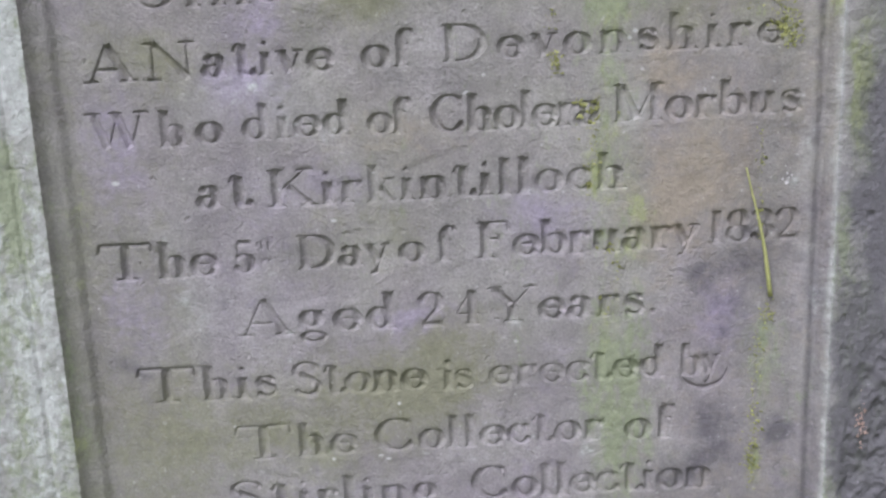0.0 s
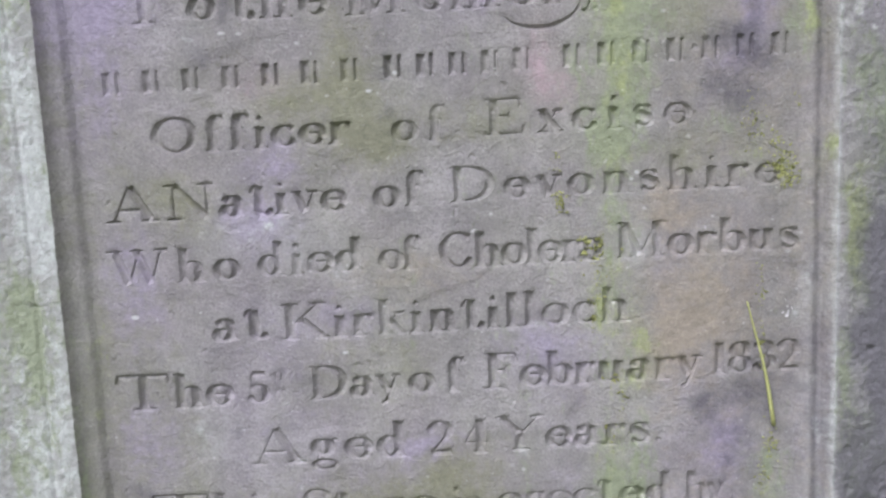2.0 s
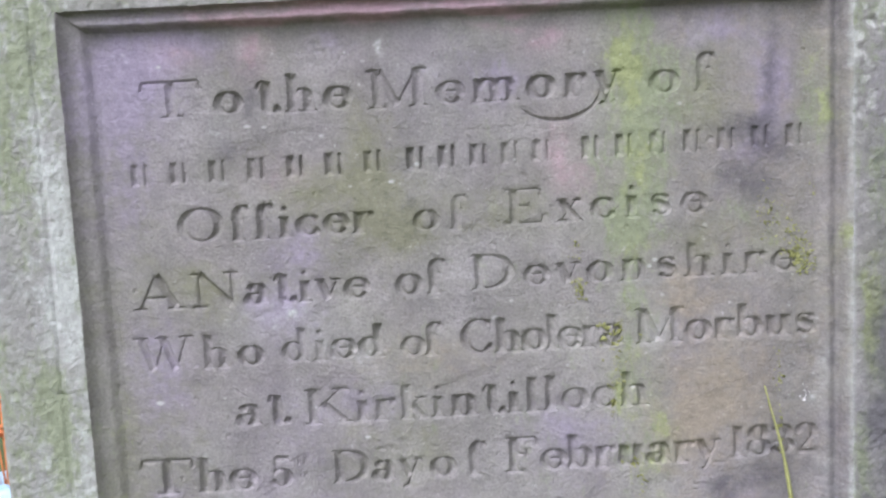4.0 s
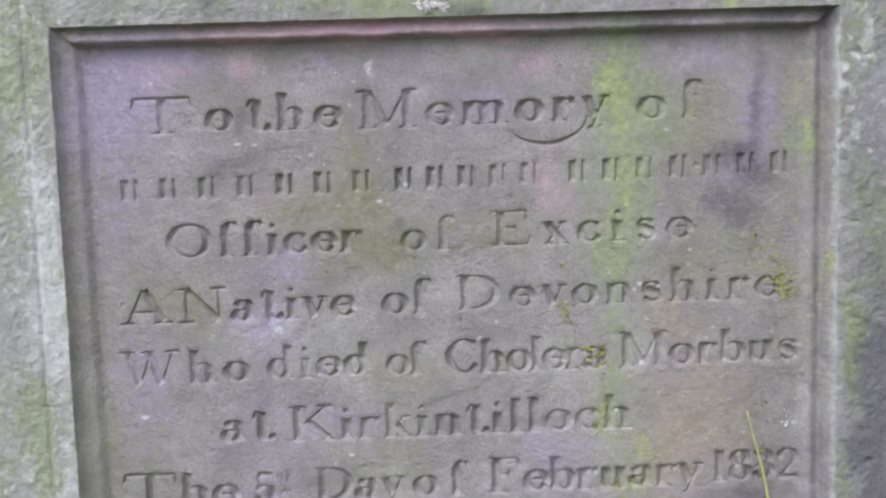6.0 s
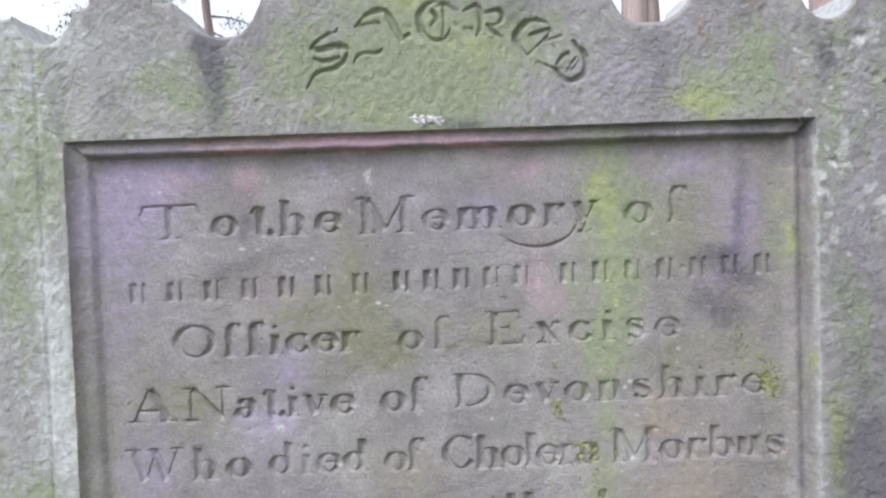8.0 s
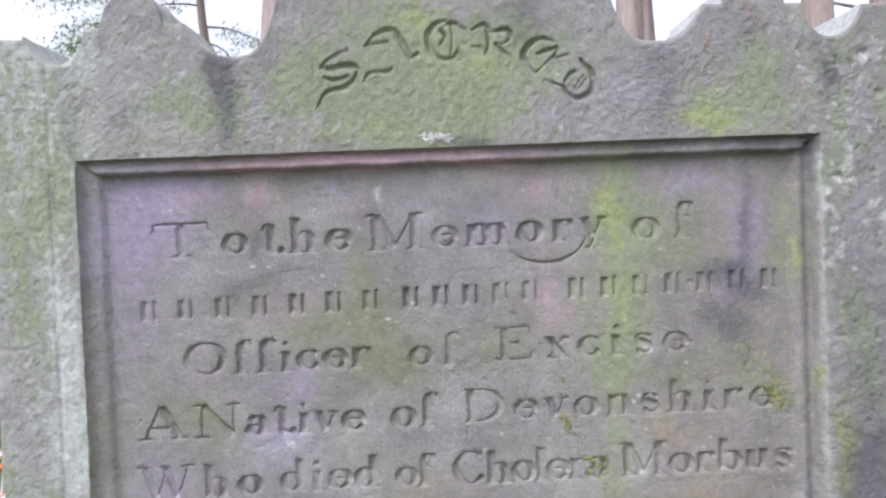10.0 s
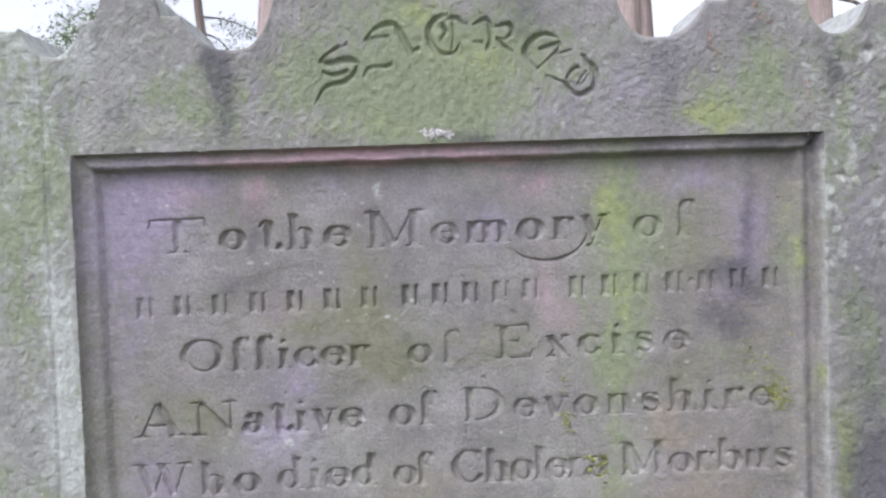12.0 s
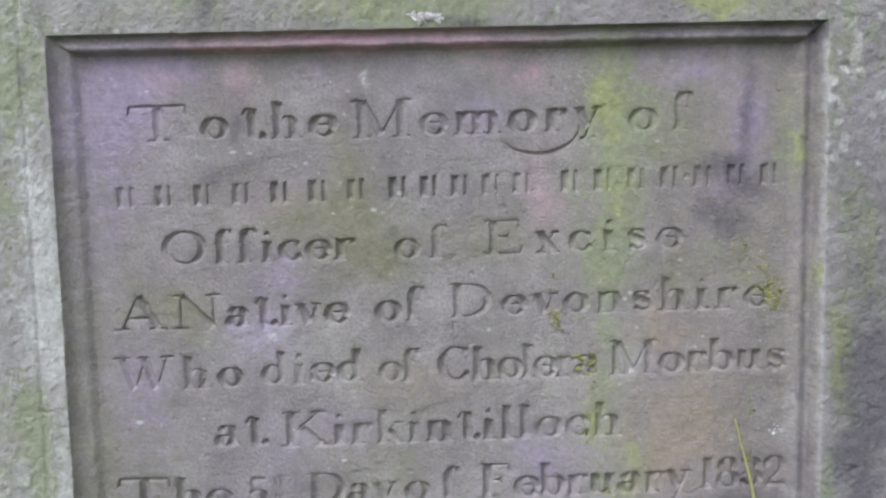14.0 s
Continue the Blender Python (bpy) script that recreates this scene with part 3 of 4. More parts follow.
ON_PANEL["pale"] = [
    (0.315, 0.872, 0.009, 0.057, 0.80), (0.316, 0.720, 0.009, 0.068, 0.90), (0.155, 0.940, 0.019, 0.014, 0.50), (0.160, 0.907, 0.014, 0.014, 0.60), (0.150, 0.711, 0.020, 0.015, 0.45), (0.129, 0.606, 0.020, 0.032, 0.60),
    (-0.137, 0.929, 0.037, 0.019, 0.50), (-0.195, 0.917, 0.033, 0.023, 0.40), (-0.102, 0.899, 0.019, 0.014, 0.40), (-0.228, 0.823, 0.019, 0.024, 0.45), (-0.220, 0.753, 0.029, 0.025, 0.40), (0.304, 0.849, 0.005, 0.007, 1.00),
    (0.063, 0.727, 0.006, 0.004, 1.00), (0.073, 0.836, 0.006, 0.003, 0.90), (0.149, 1.079, 0.017, 0.019, 0.60), (0.163, 1.020, 0.020, 0.010, 0.60), (-0.200, 1.101, 0.019, 0.020, 0.40), (-0.066, 1.151, 0.003, 0.010, 0.90),
    (-0.032, 1.133, 0.019, 0.008, 0.50),
]
ON_PANEL["dark"] = [
    (0.224, 0.759, 0.017, 0.020, 0.70), (0.249, 0.717, 0.023, 0.031, 0.50), (0.236, 0.623, 0.021, 0.032, 0.70), (0.300, 0.610, 0.012, 0.011, 0.90), (0.206, 0.581, 0.031, 0.022, 0.50), (-0.281, 0.699, 0.020, 0.013, 0.60),
    (-0.191, 0.752, 0.009, 0.010, 0.45), (-0.038, 0.934, 0.014, 0.009, 0.35), (0.094, 0.656, 0.030, 0.021, 0.30), (0.268, 0.772, 0.024, 0.025, 0.50),
]
ON_PANEL["dark2"] = [
    (-0.177, 1.120, 0.010, 0.030, 0.60), (-0.196, 1.083, 0.013, 0.019, 0.50), (0.267, 1.135, 0.009, 0.039, 0.60), (0.247, 1.087, 0.025, 0.015, 0.75), (0.267, 1.062, 0.025, 0.015, 0.60), (0.237, 1.038, 0.020, 0.015, 0.55),
    (-0.045, 1.030, 0.030, 0.030, 0.35), (0.257, 1.022, 0.015, 0.020, 0.40), (-0.008, 1.127, 0.012, 0.034, 0.25), (0.015, 1.068, 0.025, 0.015, 0.25), (-0.049, 1.075, 0.015, 0.025, 0.30),
]
# upper-left spots: violet stain and bluish glare put into the colour
ON_PANEL["violet"] = [
    (-0.275, 0.883, 0.034, 0.058, 0.50), (-0.271, 0.745, 0.030, 0.041, 0.50), (-0.160, 0.934, 0.037, 0.028, 0.50), (-0.024, 0.734, 0.030, 0.015, 0.40), (-0.086, 0.851, 0.048, 0.029, 0.30), (0.072, 0.820, 0.044, 0.029, 0.35),
    (0.244, 0.723, 0.020, 0.031, 0.40), (-0.287, 1.144, 0.044, 0.039, 0.65), (-0.221, 1.171, 0.029, 0.024, 0.40), (-0.300, 1.076, 0.039, 0.079, 0.45), (-0.109, 1.164, 0.029, 0.020, 0.30), (0.046, 1.131, 0.035, 0.020, 0.35),
    (-0.146, 0.993, 0.030, 0.030, 0.45), (0.267, 1.115, 0.019, 0.034, 0.70), (0.223, 1.160, 0.029, 0.019, 0.40), (0.252, 1.062, 0.020, 0.020, 0.45),
]
ON_PANEL["pink"] = [
    (-0.173, 1.163, 0.017, 0.024, 0.80), (-0.157, 1.191, 0.049, 0.004, 0.80), (-0.089, 1.192, 0.029, 0.004, 0.90), (0.038, 1.194, 0.044, 0.005, 0.90), (0.033, 1.180, 0.029, 0.005, 0.60), (0.081, 1.164, 0.024, 0.015, 0.70),
    (-0.070, 1.180, 0.029, 0.010, 0.50), (0.099, 1.046, 0.025, 0.025, 0.60), (0.085, 1.076, 0.019, 0.029, 0.45), (-0.237, 1.157, 0.025, 0.014, 0.50), (-0.148, 1.058, 0.030, 0.015, 0.35),
]
ON_PANEL["ochre"] = [
    (0.217, 0.843, 0.044, 0.044, 0.60), (0.193, 0.933, 0.028, 0.018, 0.50), (-0.036, 0.887, 0.057, 0.028, 0.35), (0.179, 0.816, 0.029, 0.030, 0.40),
]
ON_MARGIN = {}
ON_MARGIN["green"] = [
    (-0.021, 1.246, 0.115, 0.045, 0.70), (0.046, 1.288, 0.075, 0.034, 0.60), (-0.230, 1.244, 0.059, 0.030, 0.50), (-0.125, 1.265, 0.025, 0.040, 0.50), (0.239, 1.231, 0.035, 0.035, 0.60), (-0.043, 1.317, 0.040, 0.020, 0.60),
    (0.285, 1.259, 0.025, 0.035, 0.40), (-0.379, 1.070, 0.020, 0.075, 0.55), (-0.353, 1.174, 0.019, 0.050, 0.40), (0.354, 1.041, 0.020, 0.045, 0.60), (0.368, 0.980, 0.015, 0.051, 0.50), (0.348, 0.894, 0.011, 0.055, 0.70),
    (0.341, 0.801, 0.007, 0.029, 0.60), (-0.356, 0.864, 0.012, 0.042, 0.80), (-0.362, 0.807, 0.010, 0.029, 0.40),
]
ON_MARGIN["yellow"] = [
    (-0.023, 1.321, 0.030, 0.020, 0.80), (0.055, 1.253, 0.060, 0.030, 0.45), (0.228, 1.212, 0.030, 0.013, 0.90), (0.239, 1.231, 0.023, 0.022, 0.50), (-0.267, 1.216, 0.045, 0.009, 0.40), (-0.077, 1.213, 0.060, 0.012, 0.50),
    (-0.145, 1.266, 0.010, 0.020, 0.40), (0.321, 1.308, 0.010, 0.010, 0.50), (0.349, 0.925, 0.012, 0.046, 0.80), (0.016, 1.280, 0.040, 0.020, 0.40), (0.348, 0.894, 0.009, 0.046, 0.60), (0.349, 0.733, 0.010, 0.020, 0.40),
]
ON_MARGIN["dark"] = [
    (-0.195, 1.253, 0.013, 0.040, 0.85), (-0.196, 1.278, 0.019, 0.015, 0.60), (-0.336, 1.233, 0.010, 0.029, 0.40), (-0.288, 1.246, 0.020, 0.019, 0.40), (0.194, 1.238, 0.020, 0.035, 0.45), (0.185, 1.273, 0.020, 0.015, 0.40),
    (0.072, 1.312, 0.020, 0.030, 0.50), (0.023, 1.210, 0.030, 0.009, 0.70), (0.271, 1.295, 0.015, 0.020, 0.45), (0.335, 1.262, 0.011, 0.029, 0.60), (0.370, 0.888, 0.016, 0.031, 0.80), (-0.351, 1.179, 0.006, 0.015, 0.60),
    (0.360, 0.702, 0.025, 0.041, 0.80), (0.365, 0.609, 0.030, 0.065, 0.95), (0.358, 0.834, 0.019, 0.038, 0.35), (0.371, 0.776, 0.009, 0.030, 0.60),
]
ON_MARGIN["pale"] = [
    (-0.367, 1.200, 0.030, 0.100, 0.50), (-0.250, 1.260, 0.030, 0.025, 0.35), (0.326, 1.298, 0.013, 0.013, 0.60), (0.325, 1.253, 0.015, 0.015, 0.60), (-0.350, 1.049, 0.013, 0.126, 0.70), (0.120, 1.261, 0.030, 0.030, 0.35),
    (0.353, 1.197, 0.021, 0.020, 0.50), (-0.116, 1.240, 0.020, 0.020, 0.35), (-0.352, 1.299, 0.049, 0.025, 0.50), (-0.350, 0.753, 0.024, 0.101, 0.60), (-0.335, 0.967, 0.018, 0.053, 0.60), (-0.361, 0.631, 0.024, 0.054, 0.50),
]
ON_MARGIN["violet"] = [
    (-0.360, 1.249, 0.030, 0.049, 0.50), (-0.170, 1.252, 0.020, 0.035, 0.45), (0.089, 1.227, 0.040, 0.020, 0.45), (0.159, 1.244, 0.040, 0.030, 0.50), (0.369, 1.221, 0.020, 0.075, 0.50), (0.356, 1.122, 0.021, 0.041, 0.40),
    (0.206, 1.297, 0.030, 0.030, 0.30), (-0.372, 1.110, 0.015, 0.030, 0.40), (-0.379, 0.684, 0.015, 0.079, 0.40),
]


def spread(x, z, spots, power=1.0):
    return sum(k * blob(x, z, cx, cz, rx * power, rz * power) for cx, cz, rx, rz, k in spots)


def growths_and_light(x, z, inner):
    """Masks from 0 to 1 in threes: green, yellow-green, dark; violet, pale, ochre; pink, olive, white spots. Some also
    hold painted light or shade.
    """
    wx, wz = x + 0.010 * fbm(x, z, 0.05, 11) + 0.003 * fbm(x, z, 0.012, 13, 3), z + 0.018 * fbm(x, z, 0.06, 21) + 0.004 * fbm(x, z, 0.012, 23, 3)
    fine = 0.5 + 0.5 * fbm(x, z, 0.014, 51, 5, 0.7)
    streak = 0.5 + 0.5 * fbm(x, z * 0.06, 0.022, 46, 4, 0.6)
    slow = 0.5 + 0.5 * fbm(x, z * 0.5, 0.16, 36, 3)
    wash = 0.5 + 0.5 * fbm(x, z * 0.4, 0.07, 38, 4)
    salt = ease(0.50, 0.80, 0.5 + 0.5 * fbm(x, z, 0.014, 56, 5, 0.8))
    outer = 1 - inner
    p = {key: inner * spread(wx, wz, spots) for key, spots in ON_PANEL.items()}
    m = {key: outer * spread(wx, wz, spots) for key, spots in ON_MARGIN.items()}
    green = p["green"] + m["green"] * (0.55 + 0.6 * fine) + inner * 0.22 * ease(0.45, 0.75, wash) * (0.4 + streak)
    green += inner * 0.45 * blob(wx, 0 * z, 0.148, 0, 0.030, 1) * (0.4 + streak) + outer * (0.20 + 0.35 * ease(0.35, 0.7, wash) * (0.5 + streak))
    yellow = (p["yellow"] + m["yellow"]) * (0.35 + 1.0 * fine) + inner * 0.28 * blob(wx, 0 * z, 0.146, 0, 0.018, 1) * (0.3 + streak)
    # band at 0.3195: shade of the right cove put into the colour
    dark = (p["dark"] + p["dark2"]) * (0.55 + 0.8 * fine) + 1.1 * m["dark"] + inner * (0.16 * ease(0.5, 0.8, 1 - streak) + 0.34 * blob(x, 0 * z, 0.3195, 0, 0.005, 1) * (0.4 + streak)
           # darker to the right: stain, plus the light's fall-off put into the colour
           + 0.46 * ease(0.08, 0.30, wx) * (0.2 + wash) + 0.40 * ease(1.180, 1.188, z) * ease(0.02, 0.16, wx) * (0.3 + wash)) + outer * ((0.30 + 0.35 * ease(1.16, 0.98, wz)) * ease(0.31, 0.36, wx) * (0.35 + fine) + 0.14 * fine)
    violet = 1.6 * p["violet"] + 0.7 * m["violet"] + inner * 0.30 * ease(0.4, 0.75, 1 - slow) + outer * 0.22 * (1 - slow)
    # left margin: pale crust, with the veil of lens flare painted in
    pale = (1.2 * p["pale"] + 1.2 * m["pale"]) * (0.5 + 0.8 * salt) + inner * 0.16 * salt * slow + outer * (0.08 + 0.22 * salt + 0.50 * ease(-0.12, -0.36, x) * (0.3 + streak))
    # pale line: highlight of the lit right arris, painted on
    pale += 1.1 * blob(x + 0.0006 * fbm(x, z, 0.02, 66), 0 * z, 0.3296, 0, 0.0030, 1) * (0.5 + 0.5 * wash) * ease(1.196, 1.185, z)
    ochre = p["ochre"] + inner * (0.12 + 0.25 * ease(0.0, 0.25, x)) + 0.15 * outer * fine
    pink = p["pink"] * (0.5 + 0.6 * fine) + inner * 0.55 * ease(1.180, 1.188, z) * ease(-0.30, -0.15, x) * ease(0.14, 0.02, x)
    # olive algae; low patches also carry the panel's downward shading in their colour
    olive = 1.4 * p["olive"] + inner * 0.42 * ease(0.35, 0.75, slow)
    # round pale crusts on the upper margin
    rng = np.random.RandomState(77)
    white = 0 * x
    for _ in range(70):
        cx, cz, r = rng.normal(0.352, 0.018), rng.uniform(1.08, 1.29), rng.uniform(0.0022, 0.0052)
        white = np.maximum(white, rng.uniform(0.3, 0.8) * ease(1.25, 0.75, np.hypot(wx - cx, wz - cz) / r))
    for _ in range(60):
        cx, cz, r = rng.uniform(-0.38, 0.32), rng.uniform(1.20, 1.30), rng.uniform(0.0012, 0.003)
        white = np.maximum(white, rng.uniform(0.2, 0.6) * ease(1.25, 0.75, np.hypot(wx - cx, wz - cz) / r))
    white = outer * np.clip(1.5 * white * (0.4 + 0.8 * fine), 0, 1)
    # small white scratches and crumbs on the panel
    for _ in range(130):
        cx, cz, r = rng.uniform(-0.30, 0.31), rng.uniform(0.54, 1.18), rng.uniform(0.0007, 0.0022)
        white = np.maximum(white, inner * rng.uniform(0.2, 0.75) * ease(1.3, 0.6, np.hypot((x - cx) * rng.uniform(0.4, 1.2), z - cz) / r))
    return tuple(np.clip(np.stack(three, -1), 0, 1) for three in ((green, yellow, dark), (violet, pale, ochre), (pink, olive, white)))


def face_relief(x, z):
    """Depth of the dressed margin round the panel, in metres, positive into the stone."""
    rough = 0.0006 * fbm(x, z, 0.03, 61) + 0.0011 * fbm(x, z, 0.0052, 71, 3, 0.75) + 0.0004 * fbm(x * 1.6, z, 0.016, 81, 3)
    line = 0.0012 * np.exp(-(((x + 0.352 + 0.001 * fbm(x, z, 0.03, 91)) / 0.0022) ** 2))
    spall = ease(0.35, 0.6, blob(x, z, 0.395, 0.60, 0.05, 0.12) + 0.25 * fbm(x, z, 0.04, 101))
    chips = ease(0.52, 0.75, fbm(x, z, 0.018, 111, 3)) * ease(0.335, 0.345, np.abs(x)) * ease(0.1, 0.3, x)
    pits = sum(0.6 * k * blob(x, z, cx, cz, rx, rz) for cx, cz, rx, rz, k in ((0.3564, 1.0306, 0.0022, 0.0018, 0.004), (0.345, 1.019, 0.004, 0.0016, 0.003), (0.3475, 1.1618, 0.005, 0.003, 0.004),
                                                                          (0.352, 1.159, 0.007, 0.0018, 0.003), (-0.352, 0.877, 0.007, 0.0012, 0.003), (0.372, 1.270, 0.006, 0.003, 0.004), (-0.347, 1.178, 0.002, 0.006, 0.002)))
    return rough + pits + line + spall * (0.004 + 0.006 * fbm(x, z, 0.025, 121) + 0.003 * fbm(x, z, 0.008, 131)) + 0.0022 * chips


# sections of the moulding from the lip inward: cove, roll and fillet at the head, worn softer down the two sides
ROLL_AT = (0.0, 0.0012, 0.0030, 0.0048, 0.0068, 0.0088, 0.0104, 0.0120, 0.0136, 0.0150, 0.0166, 0.0200)
ROLL_TOP = (0.0, 0.0052, 0.0072, 0.0076, 0.0068, 0.0062, 0.0058, 0.0066, 0.0092, 0.0128, 0.0152, 0.0164)
ROLL_LEFT = (0.0, 0.0028, 0.0054, 0.0072, 0.0084, 0.0094, 0.0100, 0.0108, 0.0124, 0.0140, 0.0154, 0.0164)
ROLL_RIGHT = (0.0, 0.0016, 0.0058, 0.0114, 0.0128, 0.0124, 0.0116, 0.0114, 0.0120, 0.0136, 0.0152, 0.0164)


def panel_depth(x, z):
    """Depth of the sunk panel and its moulding, and the distance from the lip; the sides are broader than the head."""
    dl, dr, dt = (x + OPEN) / 1.28, (OPEN - x) / 1.28, np.minimum(HEAD - z, z - 0.30)
    d = np.minimum(np.minimum(dl, dr), dt)
    e = d + 0.0010 * fbm(x, z, 0.03, 141) + 0.0004 * fbm(x, z, 0.006, 151)
    deep = np.where(dt <= d, np.interp(e, ROLL_AT, ROLL_TOP), np.where(dl <= d, np.interp(e, ROLL_AT, ROLL_LEFT), np.interp(e, ROLL_AT, ROLL_RIGHT)))
    deep = deep + 0.0008 * ease(0.0166, 0.03, e) * fbm(x, z, 0.10, 145)
    worn = 0.0005 * fbm(x, z, 0.035, 161) + 0.00055 * fbm(x * 0.7, z, 0.008, 171, 4, 0.68)
    pits = 0.0011 * ease(0.45, 0.85, fbm(x, z, 0.009, 181, 4, 0.6))
    flake = 0.0008 * ease(0.1, 0.3, fbm(x, z, 0.07, 191, 3))
    return np.where(d <= 1e-6, face_relief(x, z), deep + worn + ease(0.018, 0.025, d) * (pits + flake) + face_relief(x, z) * (1 - ease(0, 0.003, d))), d


def quads(rows, cols):
    a = np.arange(rows * cols).reshape(rows, cols)
    return np.stack([a[:-1, :-1], a[:-1, 1:], a[1:, 1:], a[1:, :-1]], -1)


def grid_normals(x, y, z):
    p = np.stack([x, y, z], -1)
    n = np.cross(np.gradient(p, axis=1), np.gradient(p, axis=0))
    return n / (np.linalg.norm(n, axis=-1, keepdims=True) + 1e-12)


def piece(name, co, nor, lay, faces, parent, label=""):
    used, back = np.unique(faces, return_inverse=True)
    return mesh_from(name, co[used], back.reshape(faces.shape), STONE, parent, label, nor[used], {k: v[used] for k, v in lay.items()})


def cut_pieces(x, y, z, inner, kind):
    """Splits one carved sheet into its parts, with normals that run on across the cuts."""
    co, nor = np.stack([x, y, z], -1).reshape(-1, 3), grid_normals(x, y, z).reshape(-1, 3)
    lay = {key: v.reshape(-1, 3) for key, v in zip(("growth_shade", "tint", "wash"), growths_and_light(x, z, inner))}
    f = quads(*x.shape).reshape(-1, 4)
    k = kind.reshape(-1)[f].max(1)
    return co, nor, lay, f, k


headstone = new("headstone")
tagged(headstone, "weathered sandstone headstone with shaped top, recessed panel and green algae", "headstone")

# recessed panel with its moulding
px = np.linspace(-OPEN, OPEN, 826)
pz = np.r_[np.linspace(0.30, 0.33, 25)[:-1], np.arange(0.33, 0.545, 0.007), np.arange(0.545, HEAD, 0.0008), HEAD]
gx, gz = np.meshgrid(px, pz)
gy, edge = panel_depth(gx, gz)
inside, owner = carve(gx, gz, set_words())
groove = inside + 0.0005 * fbm(gx, gz, 0.006, 201, 3)
worn = 0.76 + 0.55 * fbm(gx, gz, 0.045, 211)
gy = gy + np.clip(worn, 0.45, 1.1) * 0.0058 * (1 - np.exp(-np.clip(groove, 0, 1) / 0.0020))
gy = gy + 0.0004 * np.exp(-((groove + 0.0008) / 0.0008) ** 2) * (owner < 0) * (inside > -0.9)
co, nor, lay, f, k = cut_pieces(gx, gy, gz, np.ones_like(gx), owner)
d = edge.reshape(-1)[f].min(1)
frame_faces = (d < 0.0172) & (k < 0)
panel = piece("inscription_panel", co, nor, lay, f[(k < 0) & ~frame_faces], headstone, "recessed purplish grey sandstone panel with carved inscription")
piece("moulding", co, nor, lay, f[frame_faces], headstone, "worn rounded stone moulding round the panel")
order = np.argsort(k, kind="stable")
first = np.searchsorted(k[order], np.arange(k.max() + 2))
for n in range(k.max() + 1):
    chosen = order[first[n]:first[n + 1]]
    if len(chosen):
        piece("carved_letter", co, nor, lay, f[chosen], panel)

# slab: front margin, shaped head, sides and back
sx = np.r_[np.arange(-WIDE, -OPEN, 0.001)[:-1], np.linspace(-OPEN, OPEN, 661), np.arange(OPEN, WIDE, 0.001)[2:], WIDE]
low = np.r_[np.linspace(-0.25, 0.30, 30)[:-1], np.linspace(0.30, 0.545, 40)[:-1], np.arange(0.545, HEAD, 0.0014)[:-1], HEAD]
tops = head_line(sx)
high = np.linspace(0, 1, 126)[1:]
zz = np.concatenate([np.repeat(low[:, None], len(sx), 1), HEAD + high[:, None] * (tops - HEAD)[None]])
xx = np.repeat(sx[None], len(zz), 0)
yy = face_relief(xx, zz)
arch = set_arch()
inside, owner = carve(xx, zz, arch)
yy = yy + 0.0050 * (1 - np.exp(-np.clip(inside + 0.0003 + 0.0004 * fbm(xx, zz, 0.005, 221, 3), 0, 1) / 0.0013))
rim = np.minimum(tops[None] - zz, WIDE - np.abs(xx) + 0.0005)
rim = np.where(zz > 1.0, rim, WIDE - np.abs(xx) + 0.0005)
yy = yy + 0.004 * (1 - np.sqrt(np.clip(1 - (1 - np.clip(rim / 0.005, 0, 1)) ** 2, 0, 1)))
co, nor, lay, f, k = cut_pieces(xx, yy, zz, np.zeros_like(xx), owner)
mid = co[f].mean(1)
hole = (np.abs(mid[:, 0]) < OPEN) & (mid[:, 2] < HEAD) & (mid[:, 2] > 0.30)
front = f[~hole & (k < 0)]
rows, cols = xx.shape
ids = np.arange(rows * cols).reshape(rows, cols)


def strip(line):
    """Carries an edge of the front back to the full thickness."""
    p = co[line]
    steps = np.linspace(0, 1, 16)
    px_, pz_ = np.repeat(p[None, :, 0], 16, 0), np.repeat(p[None, :, 2], 16, 0)
    py_ = p[None, :, 1] + (THICK - p[None, :, 1]) * steps[:, None]
    wob = 0.0012 * fbm(py_ + 3, px_ + pz_, 0.02, 231) * np.sin(np.pi * steps)[:, None]
    pts = np.stack([px_ + wob, py_, pz_ + wob], -1)
    g, t, h = growths_and_light(py_, px_ + pz_, np.zeros_like(px_))
    # edge faces painted pale to stand for bright skylight on them
    t[..., 1] = 0.95
    return pts.reshape(-1, 3), quads(16, len(line)).reshape(-1, 4), {"growth_shade": 0.3 * g.reshape(-1, 3), "tint": t.reshape(-1, 3), "wash": 0.2 * h.reshape(-1, 3)}


slab_co, slab_f, slab_lay = [co], [front], [lay]
count = len(co)
for line in (ids[-1], ids[::-1, -1], ids[:, 0]):
    a, b, side = strip(line)
    slab_co.append(a), slab_f.append(b + count), slab_lay.append(side)
    count += len(a)
back = co.copy()
back[:, 1] = THICK
slab_co.append(back), slab_f.append(f[:, ::-1] + count), slab_lay.append(lay)
all_co, all_f = np.concatenate(slab_co), np.concatenate(slab_f)
used, where = np.unique(all_f, return_inverse=True)
slab = mesh_from("slab", all_co[used], where.reshape(all_f.shape), STONE, headstone, "tooled sandstone slab streaked with green algae and lichen", None,
                 {key: np.concatenate([v[key] for v in slab_lay])[used] for key in lay})
for n in range(len(arch)):
    if (k == n).any():
        piece("carved_letter", co, nor, lay, f[k == n], slab)

# ---- ground ----
gx2, gy2 = np.meshgrid(np.r_[-400, -150, -60, np.linspace(-25, 25, 101), 60, 150, 400], np.r_[-400, -150, -60, np.linspace(-25, 25, 101), 60, 150, 400])
gz2 = 0.05 * fbm(gx2, gy2, 3.0, 301) * (np.hypot(gx2, gy2) < 30)
